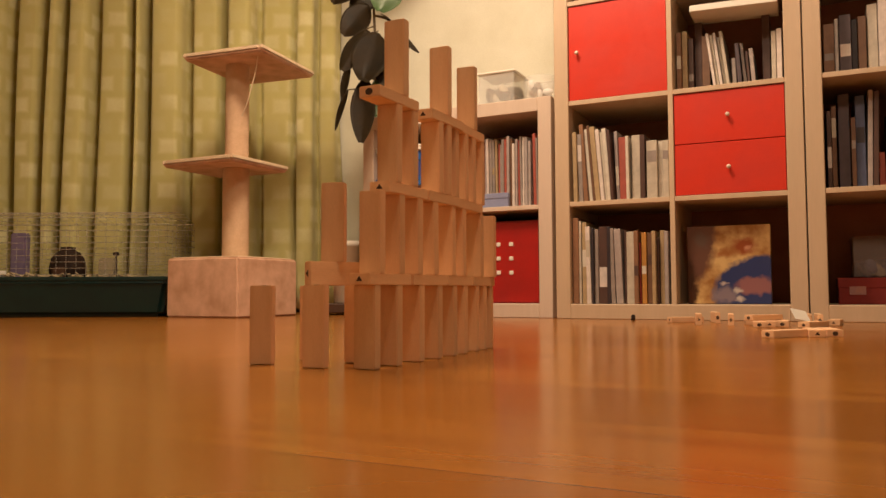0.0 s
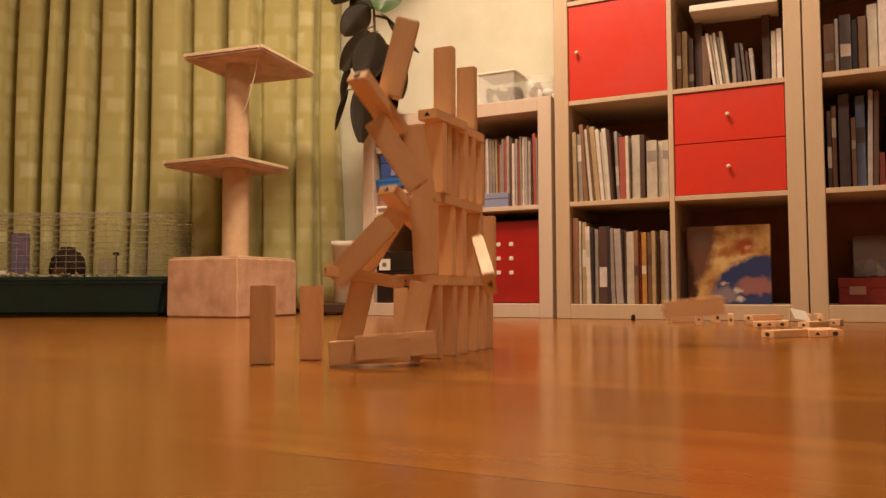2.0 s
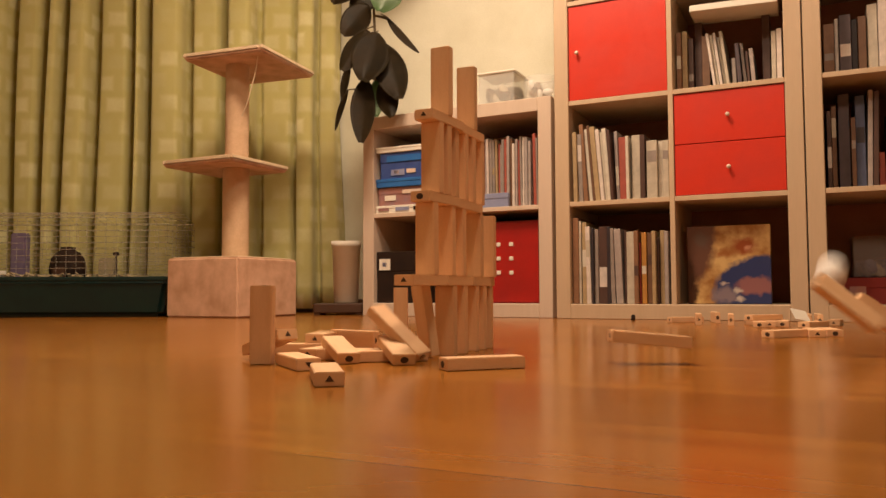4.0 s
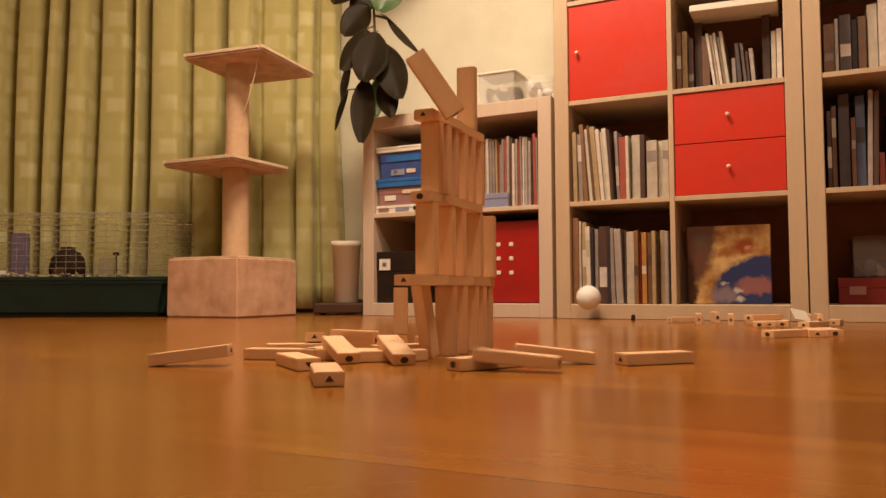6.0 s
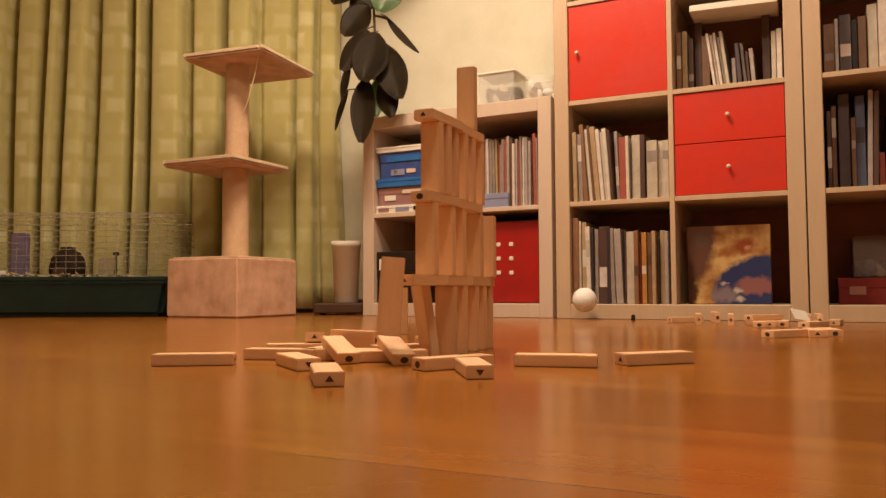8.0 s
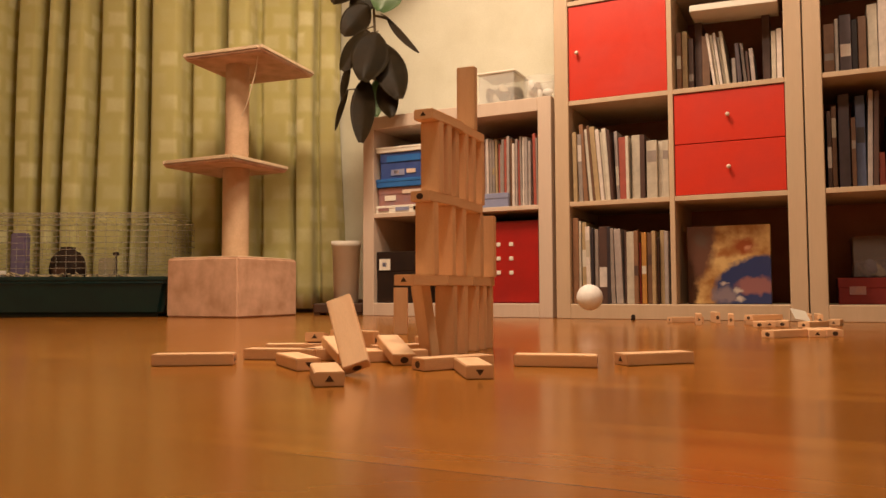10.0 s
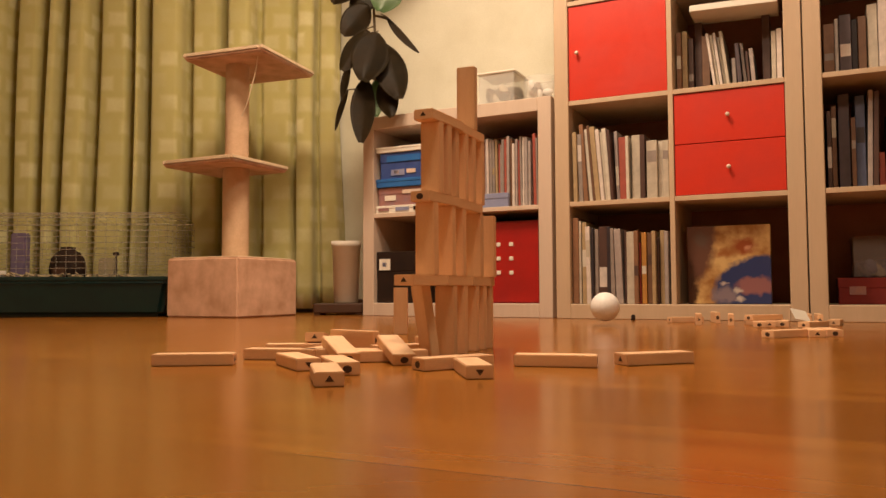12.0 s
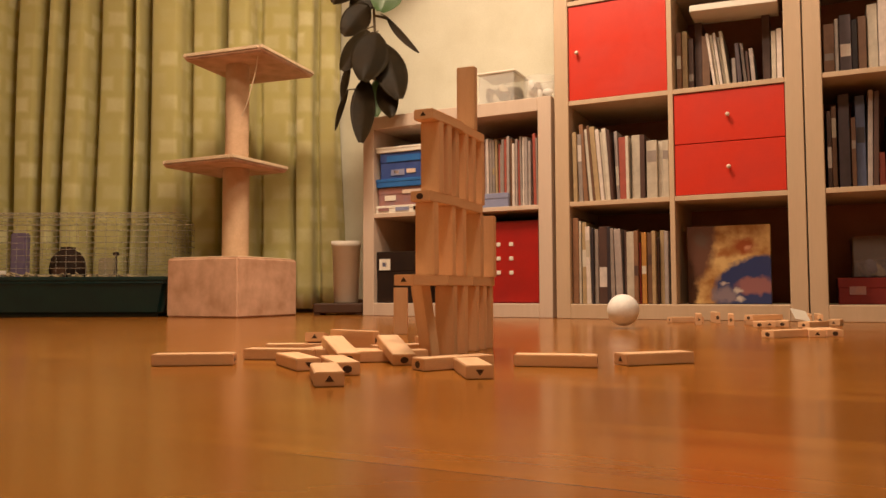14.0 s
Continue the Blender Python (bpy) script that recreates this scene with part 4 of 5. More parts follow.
    walk(MOVERS["wing_beam"], [
        (0, pose(-0.133, 1.018, 0.1205, 90.0, -0.0, -142.0)),
        (0.87, pose(-0.133, 1.018, 0.1205, 90.0, -0.0, -142.0)),
        (1, pose(-0.1208, 1, 0.1237, 115.3, 16.7, -121.2)),
        (1.125, pose(-0.1098, 1, 0.1243, 147.6, 10.3, -129.3)),
        (1.25, pose(-0.0988, 1, 0.125, 180.0, 9.2, -139.4)),
        (1.5, pose(-0.0826, 1, 0.1198, 180.0, -0.0, -155.0)),
        (1.75, pose(-0.0950, 1, 0.1175, 180.0, -5.0, -159.7)),
        (2, pose(-0.1050, 1.02, 0.1165, 180.0, -9.0, -159.4)),
        (2.25, pose(-0.1060, 1.02, 0.1165, 130.0, -9.0, -163.0)),
        (2.5, pose(-0.1060, 1.02, 0.1140, 95.0, -10.0, -165.0)),
        (2.8, pose(-0.1230, 1.02, 0.0755, 130.0, -4.7, -162.0)),
        (3, pose(-0.1290, 1.03, 0.0420, 180.0, -0.0, -165.0)),
        (3.25, pose(-0.1600, 1.015, 0.0180, 180.0, -0.0, 167.0)),
        (3.5, pose(-0.1876, 0.9934, 0.008, 180.0, -0.0, 116.2)),
        (14, pose(-0.1876, 0.9934, 0.008, 180.0, -0.0, 116.2)),
    ])
    walk(MOVERS["wing_b"], [
        (0, pose(-0.118, 1.052, 0.053, 0.0, -90.0, 70.0)),
        (0.9, pose(-0.118, 1.052, 0.053, 0.0, -90.0, 70.0)),
        (1.05, pose(-0.0866, 1.25, 0.0748, 90.0, -70.0, 0.0)),
        (1.2, pose(0.0654, 1.35, 0.1269, 90.0, -30.0, 0.0)),
        (1.4, pose(0.1649, 1.35, 0.1394, 90.0, -5.0, 0.0)),
        (1.5, pose(0.2145, 1.35, 0.1313, 90.0, -3.0, 0.0)),
        (1.6, pose(0.2542, 1.35, 0.1242, 90.0, 3.0, 0.0)),
        (1.7, pose(0.3266, 1.35, 0.117, 90.0, 8.0, 0.0)),
        (1.8, pose(0.3929, 1.35, 0.1058, 90.0, 5.0, 0.0)),
        (1.9, pose(0.4273, 1.35, 0.0888, 90.0, -3.0, 0.0)),
        (2, pose(0.4397, 1.35, 0.066, 90.0, -5.0, 0.0)),
        (2.1, pose(0.4917, 1.35, 0.0446, 45.0, -4.0, 0.4)),
        (2.2, pose(0.5437, 1.35, 0.0232, 0.0, -3.0, 0.0)),
        (2.4, pose(0.6355, 1.35, 0.0169, 0.0, 5.0, 0.0)),
        (2.6, pose(0.7669, 1.35, 0.0152, 0.0, 8.0, 0.0)),
        (3.1, pose(1.0415, 1.4, 0.0152, 0.0, 8.0, 0.0)),
        (3.65, pose(0.8358, 1.3, 0.0354, 42.0, 23.8, -7.3)),
        (4.2, pose(0.63, 1.2, 0.0555, 90.0, 40.0, 0.0)),
        (4.8, pose(0.3596, 1.1, 0.0598, 90.0, 60.0, 0.0)),
        (5.05, pose(0.2928, 1.075, 0.0532, 40.4, 50.9, -5.9)),
        (5.3, pose(0.2259, 1.05, 0.0466, 0.0, 42.0, 0.0)),
        (5.5, pose(0.1966, 1.05, 0.0391, 0.0, 19.0, 0.0)),
        (5.575, pose(0.167, 1.045, 0.0311, 45.5, 5.5, 5.6)),
        (5.65, pose(0.1373, 1.04, 0.0232, 90.0, -8.0, 0.0)),
        (5.75, pose(0.1442, 1.035, 0.0179, 44.9, -1.5, 2.7)),
        (5.85, pose(0.151, 1.03, 0.0125, 0.0, 5.0, 0.0)),
        (6.05, pose(0.1472, 1.03, 0.0143, 0.0, 7.0, 0.0)),
        (6.175, pose(0.1476, 1.03, 0.0161, 45.1, 4.5, 1.0)),
        (6.3, pose(0.148, 1.03, 0.0178, 90.0, 2.0, 0.0)),
        (6.5, pose(0.148, 1.03, 0.0193, 90.0, 2.0, 0.0)),
        (6.65, pose(0.1487, 1.03, 0.0146, 135.0, 2.6, 1.5)),
        (6.8, pose(0.1494, 1.03, 0.0098, -180.0, 2.0, 3.0)),
        (7.05, pose(0.1487, 1.03, 0.0107, 180.0, 3.0, -2.0)),
        (7.3, pose(0.145, 0.9945, 0.008, 180.0, -0.0, -13.2)),
        (14, pose(0.145, 0.9945, 0.008, 180.0, -0.0, -13.2)),
    ])
    walk(MOVERS["l0a"], [
        (0, pose(-0.095, 0.964, 0.053, 0.0, -90.0, 63.0)),
        (0.88, pose(-0.095, 0.964, 0.053, 0.0, -90.0, 63.0)),
        (1, pose(-0.1111, 0.98, 0.057, 0.0, -90.0, 90.0)),
        (1.25, pose(-0.1071, 0.99, 0.0594, -90.0, -88.0, 180.0)),
        (1.5, pose(-0.1075, 1, 0.0612, 90.0, -88.0, 0.0)),
        (1.8, pose(-0.1141, 1.02, 0.0643, 90.0, -84.0, 0.0)),
        (2, pose(-0.1171, 1.02, 0.0628, 90.0, -76.0, 0.0)),
        (2.25, pose(-0.1356, 1.03, 0.0602, -90.0, -40.0, 180.0)),
        (2.5, pose(-0.1507, 1.04, 0.0561, -90.0, -43.0, 180.0)),
        (2.75, pose(-0.1536, 1.05, 0.0481, -90.0, -30.0, 180.0)),
        (3, pose(-0.1589, 1.07, 0.0432, -90.0, -8.0, 180.0)),
        (3.15, pose(-0.1771, 1.08, 0.0348, -44.9, -5.0, 178.8)),
        (3.3, pose(-0.1953, 1.09, 0.0264, 0.0, -2.0, 180.0)),
        (3.7, pose(-0.245, 1.085, 0.026, 0.0, 15.0, 132.0)),
        (5.5, pose(-0.245, 1.085, 0.026, 0.0, 15.0, 132.0)),
        (5.7, pose(-0.238, 1.10, 0.018, 0.0, 7.0, 152.0)),
        (5.9, pose(-0.232, 1.11, 0.008, 0.0, -0.0, 170.0)),
        (14, pose(-0.232, 1.11, 0.008, 0.0, -0.0, 170.0)),
    ])
    walk(MOVERS["l0b"], [
        (0, pose(-0.07, 1.013, 0.053, 0.0, -90.0, 63.0)),
        (0.9, pose(-0.07, 1.013, 0.053, 0.0, -90.0, 63.0)),
        (0.95, pose(-0.0348, 0.9565, 0.063, 82.4, -49.7, -7.6)),
        (1, pose(0.0004, 0.9, 0.0731, 90.0, -10.0, 0.0)),
        (1.1, pose(0.0301, 0.9, 0.0756, 90.0, 12.0, 0.0)),
        (1.2, pose(0.0843, 0.95, 0.0937, 90.0, 50.0, 0.0)),
        (1.3, pose(0.1585, 1, 0.0947, 90.0, -20.0, 0.0)),
        (1.4, pose(0.2201, 1.02, 0.0884, 90.0, 12.0, 0.0)),
        (1.45, pose(0.2625, 1.035, 0.077, 90.0, 56.0, 0.0)),
        (1.5, pose(0.3048, 1.05, 0.0655, -90.0, 80.0, 180.0)),
        (1.6, pose(0.3366, 1.05, 0.0731, 90.0, 70.0, 0.0)),
        (1.7, pose(0.4728, 1.1, 0.0949, 90.0, 8.0, 0.0)),
        (1.9, pose(0.706, 1.15, 0.0821, 90.0, 30.0, 0.0)),
        (2.05, pose(0.7993, 1.175, 0.0508, 136.6, 17.4, 5.4)),
        (2.2, pose(0.8926, 1.2, 0.0194, 180.0, 5.0, 0.0)),
        (3.4, pose(0.8926, 1.2, 0.0194, 180.0, 5.0, 0.0)),
        (3.9, pose(0.6549, 1.15, 0.0637, -142.3, 31.8, -13.7)),
        (4.4, pose(0.4173, 1.1, 0.108, -90.0, 60.0, 0.0)),
        (4.9, pose(0.2026, 1, 0.093, -90.0, 45.0, 0.0)),
        (5.1, pose(0.161, 0.98, 0.075, -137.4, 37.4, -3.9)),
        (5.3, pose(0.1194, 0.96, 0.057, 180.0, 30.0, 0.0)),
        (5.5, pose(0.1248, 0.96, 0.0429, 180.0, 29.0, 0.0)),
        (5.56, pose(0.1294, 0.96, 0.0394, -133.6, 19.5, 4.2)),
        (5.62, pose(0.1339, 0.96, 0.0359, -90.0, 10.0, 0.0)),
        (5.75, pose(0.122, 0.95, 0.0269, -90.0, -6.0, 0.0)),
        (5.825, pose(0.1109, 0.945, 0.0231, -134.0, 6.4, -3.8)),
        (5.9, pose(0.0999, 0.94, 0.0192, 180.0, 12.5, -15.4)),
        (6.1, pose(0.0832, 0.93, 0.0143, 180.0, -3.6, -25.1)),
        (6.3, pose(0.0714, 0.91, 0.0188, -180.0, 11.9, -46.3)),
        (6.5, pose(0.0588, 0.9, 0.0177, -180.0, 6.0, -60.5)),
        (6.7, pose(0.0482, 0.9, 0.0145, 180.0, 5.6, -68.7)),
        (6.9, pose(0.055, 0.9, 0.022, 180.0, -0.0, -87.0)),
        (7.1, pose(0.047, 0.9, 0.018, 162.0, -0.0, -88.0)),
        (7.3, pose(0.035, 0.902, 0.008, 180.0, -0.0, -84.0)),
        (14, pose(0.034, 0.902, 0.008, 180.0, -0.0, -83.0)),
    ])
    walk(MOVERS["l0c"], [
        (0, pose(-0.0423, 1.0674, 0.053, 0.0, -90.0, 63.0)),
        (1, pose(-0.0423, 1.0674, 0.053, 0.0, -90.0, 63.0)),
        (1.25, pose(-0.0458, 1, 0.0552, 90.0, -75.0, 0.0)),
        (1.5, pose(-0.0483, 0.99, 0.0545, 90.0, -64.0, 0.0)),
        (1.75, pose(-0.0429, 1, 0.0552, 90.0, -72.0, 0.0)),
        (2, pose(-0.037, 1.02, 0.058, 90.0, -80.0, 0.0)),
        (2.5, pose(-0.0278, 1.04, 0.0579, -90.0, -84.0, 180.0)),
        (3, pose(-0.0237, 1.06, 0.0572, -141.4, -76.0, 180.0)),
        (3.3, pose(-0.05, 1.12, 0.05, -141.2, -60.0, 180.0)),
        (3.6, pose(-0.06, 1.25, 0.03, -160.0, -30.0, 150.0)),
        (3.9, pose(-0.02, 1.36, 0.008, -180.0, 0.0, 110.0)),
        (14, pose(-0.02, 1.36, 0.008, -180.0, 0.0, 110.0)),
    ])
    walk(MOVERS["l0d"], [
        (0, pose(-0.0174, 1.1164, 0.0525, 0.0, -90.0, 63.0)),
        (2.4, pose(-0.0174, 1.1164, 0.0525, 0.0, -90.0, 63.0)),
        (3.2, pose(-0.0262, 1.1250, 0.0546, -145.6, -82.1, 179.6)),
        (14, pose(-0.0262, 1.1250, 0.0546, -145.6, -82.1, 179.6)),
    ])
    walk(MOVERS["p0a"], [
        (0, pose(-0.0796, 0.9943, 0.1125, 0.0, -0.0, -117.0)),
        (0.95, pose(-0.0796, 0.9943, 0.1125, 0.0, -0.0, -117.0)),
        (1.2, pose(-0.0696, 0.9943, 0.1075, 0.0, -0.0, -117.0)),
        (1.5, pose(-0.0707, 1.02, 0.094, 0.0, -18.9, -137.2)),
        (1.75, pose(-0.0656, 1, 0.0538, -0.0, -17.2, -148.4)),
        (1.875, pose(-0.0638, 1, 0.0403, 47.1, -11.0, -163.8)),
        (2, pose(-0.062, 1, 0.0268, 90.7, 3.9, -170.0)),
        (2.25, pose(-0.0656, 1, 0.0202, 135.4, 3.0, -169.6)),
        (2.5, pose(-0.0693, 1, 0.0137, 180.0, 2.0, -170.0)),
        (3, pose(-0.0693, 1, 0.0116, 180.0, 3.9, -170.0)),
        (3.5, pose(-0.075, 1.075, 0.008, 180.0, -0.0, -168.0)),
        (14, pose(-0.075, 1.075, 0.008, 180.0, -0.0, -168.0)),
    ])
    walk(MOVERS["l1a"], [
        (0, pose(-0.0896, 0.9747, 0.1725, 0.0, -90.0, 63.0)),
        (0.88, pose(-0.0896, 0.9747, 0.1725, 0.0, -90.0, 63.0)),
        (1, pose(-0.0898, 1.05, 0.1728, 0.0, -90.0, 90.0)),
        (1.25, pose(-0.0907, 1.06, 0.172, 0.0, -90.0, 90.0)),
        (1.5, pose(-0.0915, 1.06, 0.1736, 90.0, -88.0, 0.0)),
        (1.75, pose(-0.0813, 1.06, 0.1759, 90.0, -75.0, 0.0)),
        (2, pose(-0.0891, 1.06, 0.1641, 90.0, -58.0, 0.0)),
        (2.5, pose(-0.1008, 1.06, 0.154, 90.0, -40.0, 0.0)),
        (2.75, pose(-0.093, 1.06, 0.1485, 90.0, -20.0, 0.0)),
        (2.875, pose(-0.0891, 1.06, 0.1461, 43.9, -14.0, 8.5)),
        (3, pose(-0.0852, 1.06, 0.1438, 0.0, -3.9, 10.0)),
        (3.2, pose(-0.0987, 1.08, 0.1097, 0.0, -9.8, 10.2)),
        (3.6, pose(-0.1327, 1.1, 0.0295, -0.0, -17.2, 31.6)),
        (3.9, pose(-0.175, 1.145, 0.008, 0.0, -0.0, 70.0)),
        (14, pose(-0.175, 1.145, 0.008, 0.0, -0.0, 70.0)),
    ])
    walk(MOVERS["l1b"], [
        (0, pose(-0.0669, 1.0193, 0.1725, 0.0, -90.0, 63.0)),
        (1, pose(-0.0669, 1.0193, 0.1725, 0.0, -90.0, 63.0)),
        (1.2, pose(-0.035, 0.97, 0.1799, -90.0, -68.0, 180.0)),
        (1.35, pose(-0.0097, 0.95, 0.1781, -90.0, -55.0, 180.0)),
        (1.5, pose(0.0112, 0.94, 0.1702, -90.0, -53.0, 180.0)),
        (1.8, pose(0.0458, 0.97, 0.1509, -29.5, -46.0, 112.2)),
        (1.9, pose(0.0492, 0.975, 0.141, -67.4, -35.6, 106.9)),
        (2, pose(0.0526, 0.98, 0.1312, -102.6, -29.5, 95.7)),
        (2.1, pose(0.0633, 0.98, 0.1102, -102.6, -29.5, 95.7)),
        (2.2, pose(0.0724, 0.98, 0.0828, -102.9, -31.5, 96.2)),
        (2.4, pose(0.0914, 0.97, 0.0479, -105.5, -26.0, 100.7)),
        (2.5, pose(0.1005, 0.97, 0.043, -105.0, -22.0, 97.0)),
        (2.6, pose(0.108, 0.97, 0.042, -105.0, -14.0, 99.0)),
        (2.7, pose(0.1167, 0.97, 0.0365, -102.6, -5.0, 95.0)),
        (2.8, pose(0.125, 0.97, 0.0365, -97.0, -9.0, 86.0)),
        (2.9, pose(0.1339, 0.97, 0.043, -92.5, -23.0, 77.3)),
        (3, pose(0.1432, 0.97, 0.0437, -87.8, -24.0, 69.8)),
        (3.2, pose(0.1692, 0.98, 0.0524, -107.1, -39.0, 26.1)),
        (3.6, pose(0.2315, 1, 0.0636, -90.0, -10.0, 0.0)),
        (3.8, pose(0.2523, 1.01, 0.0483, -44.9, -2.5, -3.1)),
        (4, pose(0.273, 1.02, 0.033, 0.0, 5.0, 0.0)),
        (4.4, pose(0.2794, 1.0211, 0.008, 0.0, -0.0, 20.3)),
        (14, pose(0.2794, 1.0211, 0.008, 0.0, -0.0, 20.3)),
    ])
    walk(MOVERS["l1c"], [
        (0, pose(-0.0442, 1.0638, 0.1725, 0.0, -90.0, 63.0)),
        (1.1, pose(-0.0442, 1.0638, 0.1725, 0.0, -90.0, 63.0)),
        (1.5, pose(-0.0349, 1.03, 0.1697, -90.0, -83.0, 180.0)),
        (2, pose(-0.0258, 1.03, 0.1712, -90.0, -87.0, 180.0)),
        (2.25, pose(-0.024, 1.02, 0.1652, -90.0, -88.0, 180.0)),
        (2.5, pose(-0.0199, 1, 0.1454, 90.0, -85.0, 0.0)),
        (2.75, pose(-0.0067, 0.98, 0.1011, 90.0, -60.0, 0.0)),
        (3, pose(0.0039, 0.97, 0.0612, 90.0, -40.0, 0.0)),
        (3.3, pose(-0.0033, 0.97, 0.0336, 86.4, -19.7, 10.6)),
        (3.5, pose(0.0209, 0.9675, 0.0208, 42.0, -11.6, 19.4)),
        (3.7, pose(0.045, 0.965, 0.008, 0.0, -0.0, 20.0)),
        (5.3, pose(0.053, 0.968, 0.008, 0.0, -0.0, 24.0)),
        (5.5, pose(0.056, 0.968, 0.0107, 0.0, -3.0, 26.0)),
        (5.7, pose(0.063, 0.97, 0.0094, 0.0, -1.5, 32.0)),
        (5.9, pose(0.062, 0.972, 0.008, 0.0, -0.0, 36.0)),
        (6.1, pose(0.043, 0.972, 0.008, 0.0, -0.0, 36.0)),
        (6.3, pose(0.034, 0.973, 0.008, 0.0, -0.0, 35.0)),
        (6.5, pose(0.027, 0.973, 0.008, 0.0, -0.0, 34.0)),
        (6.7, pose(0.02, 0.973, 0.008, 0.0, -0.0, 33.0)),
        (6.9, pose(0.015, 0.973, 0.008, 0.0, -0.0, 32.0)),
        (7.3, pose(0.013, 0.973, 0.008, 0.0, -0.0, 32.0)),
        (14, pose(0.013, 0.973, 0.008, 0.0, -0.0, 32.0)),
    ])
    walk(MOVERS["p1a"], [
        (0, pose(-0.0582, 1.0362, 0.2325, 0.0, -0.0, -117.0)),
        (1, pose(-0.0582, 1.0362, 0.2325, 0.0, -0.0, -117.0)),
        (1.25, pose(-0.0593, 1.06, 0.2387, 0.0, -19.2, -119.8)),
        (1.5, pose(-0.0593, 1.06, 0.2466, 0.0, -15.8, -127.3)),
        (2, pose(-0.0484, 1.06, 0.2072, 0.0, -30.0, -125.3)),
        (2.25, pose(-0.0629, 1.08, 0.1893, 0.0, -22.5, -135.9)),
        (2.5, pose(-0.0844, 1.1, 0.1748, 0.0, -13.0, -149.1)),
        (3, pose(-0.1135, 1.15, 0.1063, 0.0, -28.0, -157.2)),
        (3.4, pose(-0.1279, 1.25, 0.0475, 0.0, -28.0, -157.2)),
        (3.6, pose(-0.1389, 1.275, 0.0318, 51.4, -26.2, 163.7)),
        (3.8, pose(-0.15, 1.3, 0.016, 90.0, -0.0, 140.0)),
        (14, pose(-0.15, 1.3, 0.016, 90.0, -0.0, 140.0)),
    ])
    walk(MOVERS["l2a"], [
        (0, pose(-0.07, 1.013, 0.2925, 0.0, -90.0, 63.0)),
        (0.95, pose(-0.07, 1.013, 0.2925, 0.0, -90.0, 63.0)),
        (1.2, pose(-0.0693, 1, 0.3056, -90.0, -77.0, 180.0)),
        (1.5, pose(-0.0634, 1, 0.3131, -90.0, -68.0, 180.0)),
        (1.75, pose(-0.0619, 1, 0.3018, -90.0, -62.0, 180.0)),
        (2, pose(-0.0604, 1, 0.2778, -90.0, -57.0, 180.0)),
        (2.25, pose(-0.0656, 1, 0.242, -90.0, -54.0, 180.0)),
        (2.5, pose(-0.0619, 1, 0.1988, -90.0, -49.0, 180.0)),
        (2.75, pose(-0.0619, 1, 0.1382, -90.0, -46.0, 180.0)),
        (3, pose(-0.062, 1, 0.072, -90.0, -45.0, 180.0)),
        (3.15, pose(-0.0626, 1.01, 0.0569, -40.0, -44.6, 150.5)),
        (3.3, pose(-0.0632, 1.02, 0.0417, -0.0, -29.5, 132.4)),
        (3.7, pose(-0.0654, 1.0582, 0.0176, 0.0, -10.9, 106.6)),
        (14, pose(-0.0654, 1.0582, 0.0176, 0.0, -10.9, 106.6)),
    ])
    walk(MOVERS["l2b"], [
        (0, pose(-0.0501, 1.0522, 0.2925, 0.0, -90.0, 63.0)),
        (1, pose(-0.0501, 1.0522, 0.2925, 0.0, -90.0, 63.0)),
        (1.5, pose(-0.0427, 1.04, 0.3099, -90.0, -76.0, 180.0)),
        (2, pose(-0.032, 1.04, 0.2709, -90.0, -80.0, 180.0)),
        (2.25, pose(-0.0249, 1, 0.2195, -90.0, -82.0, 180.0)),
        (2.5, pose(-0.0136, 0.98, 0.1806, 90.0, -80.0, 0.0)),
        (3, pose(0.0008, 0.96, 0.1611, 90.0, -68.0, 0.0)),
        (3.3, pose(-0.0099, 0.95, 0.122, 0.0, -90.0, 90.0)),
        (3.7, pose(-0.0359, 0.99, 0.0577, -90.0, -70.0, 180.0)),
        (3.9, pose(-0.0527, 1.055, 0.0448, -31.3, -50.8, 152.5)),
        (4.1, pose(-0.0694, 1.12, 0.0318, 0.0, -28.0, 157.2)),
        (4.4, pose(-0.06, 1.19, 0.008, 0.0, -0.0, -150.0)),
        (14, pose(-0.06, 1.19, 0.008, 0.0, -0.0, -150.0)),
    ])
    walk(MOVERS["pa"], [
        (0, pose(-0.0696, 1.0139, 0.3525, 0.0, -0.0, -117.0)),
        (0.95, pose(-0.0696, 1.0139, 0.3525, 0.0, -0.0, -117.0)),
        (1.2, pose(-0.0768, 1, 0.3772, 0.0, -15.4, -118.4)),
        (1.5, pose(-0.0753, 1, 0.381, 0.0, -24.3, -120.1)),
        (2, pose(-0.0842, 1, 0.3432, 0.0, -32.8, -122.7)),
        (2.25, pose(-0.0901, 1, 0.2907, 0.0, -42.1, -129.3)),
        (2.5, pose(-0.0856, 1, 0.2272, -0.0, -37.8, -140.8)),
        (2.75, pose(-0.1041, 0.98, 0.1773, 46.8, -62.0, -133.2)),
        (3, pose(-0.1203, 0.96, 0.1368, -66.7, -65.9, -25.2)),
        (3.2, pose(-0.1287, 0.95, 0.1015, -73.3, -58.5, -19.4)),
        (3.5, pose(-0.1326, 0.98, 0.0513, 0.0, -46.0, -67.8)),
        (3.8, pose(-0.144, 1.078, 0.0166, 0.0, 9.7, -69.0)),
        (14, pose(-0.144, 1.078, 0.0166, 0.0, 9.7, -69.0)),
    ])
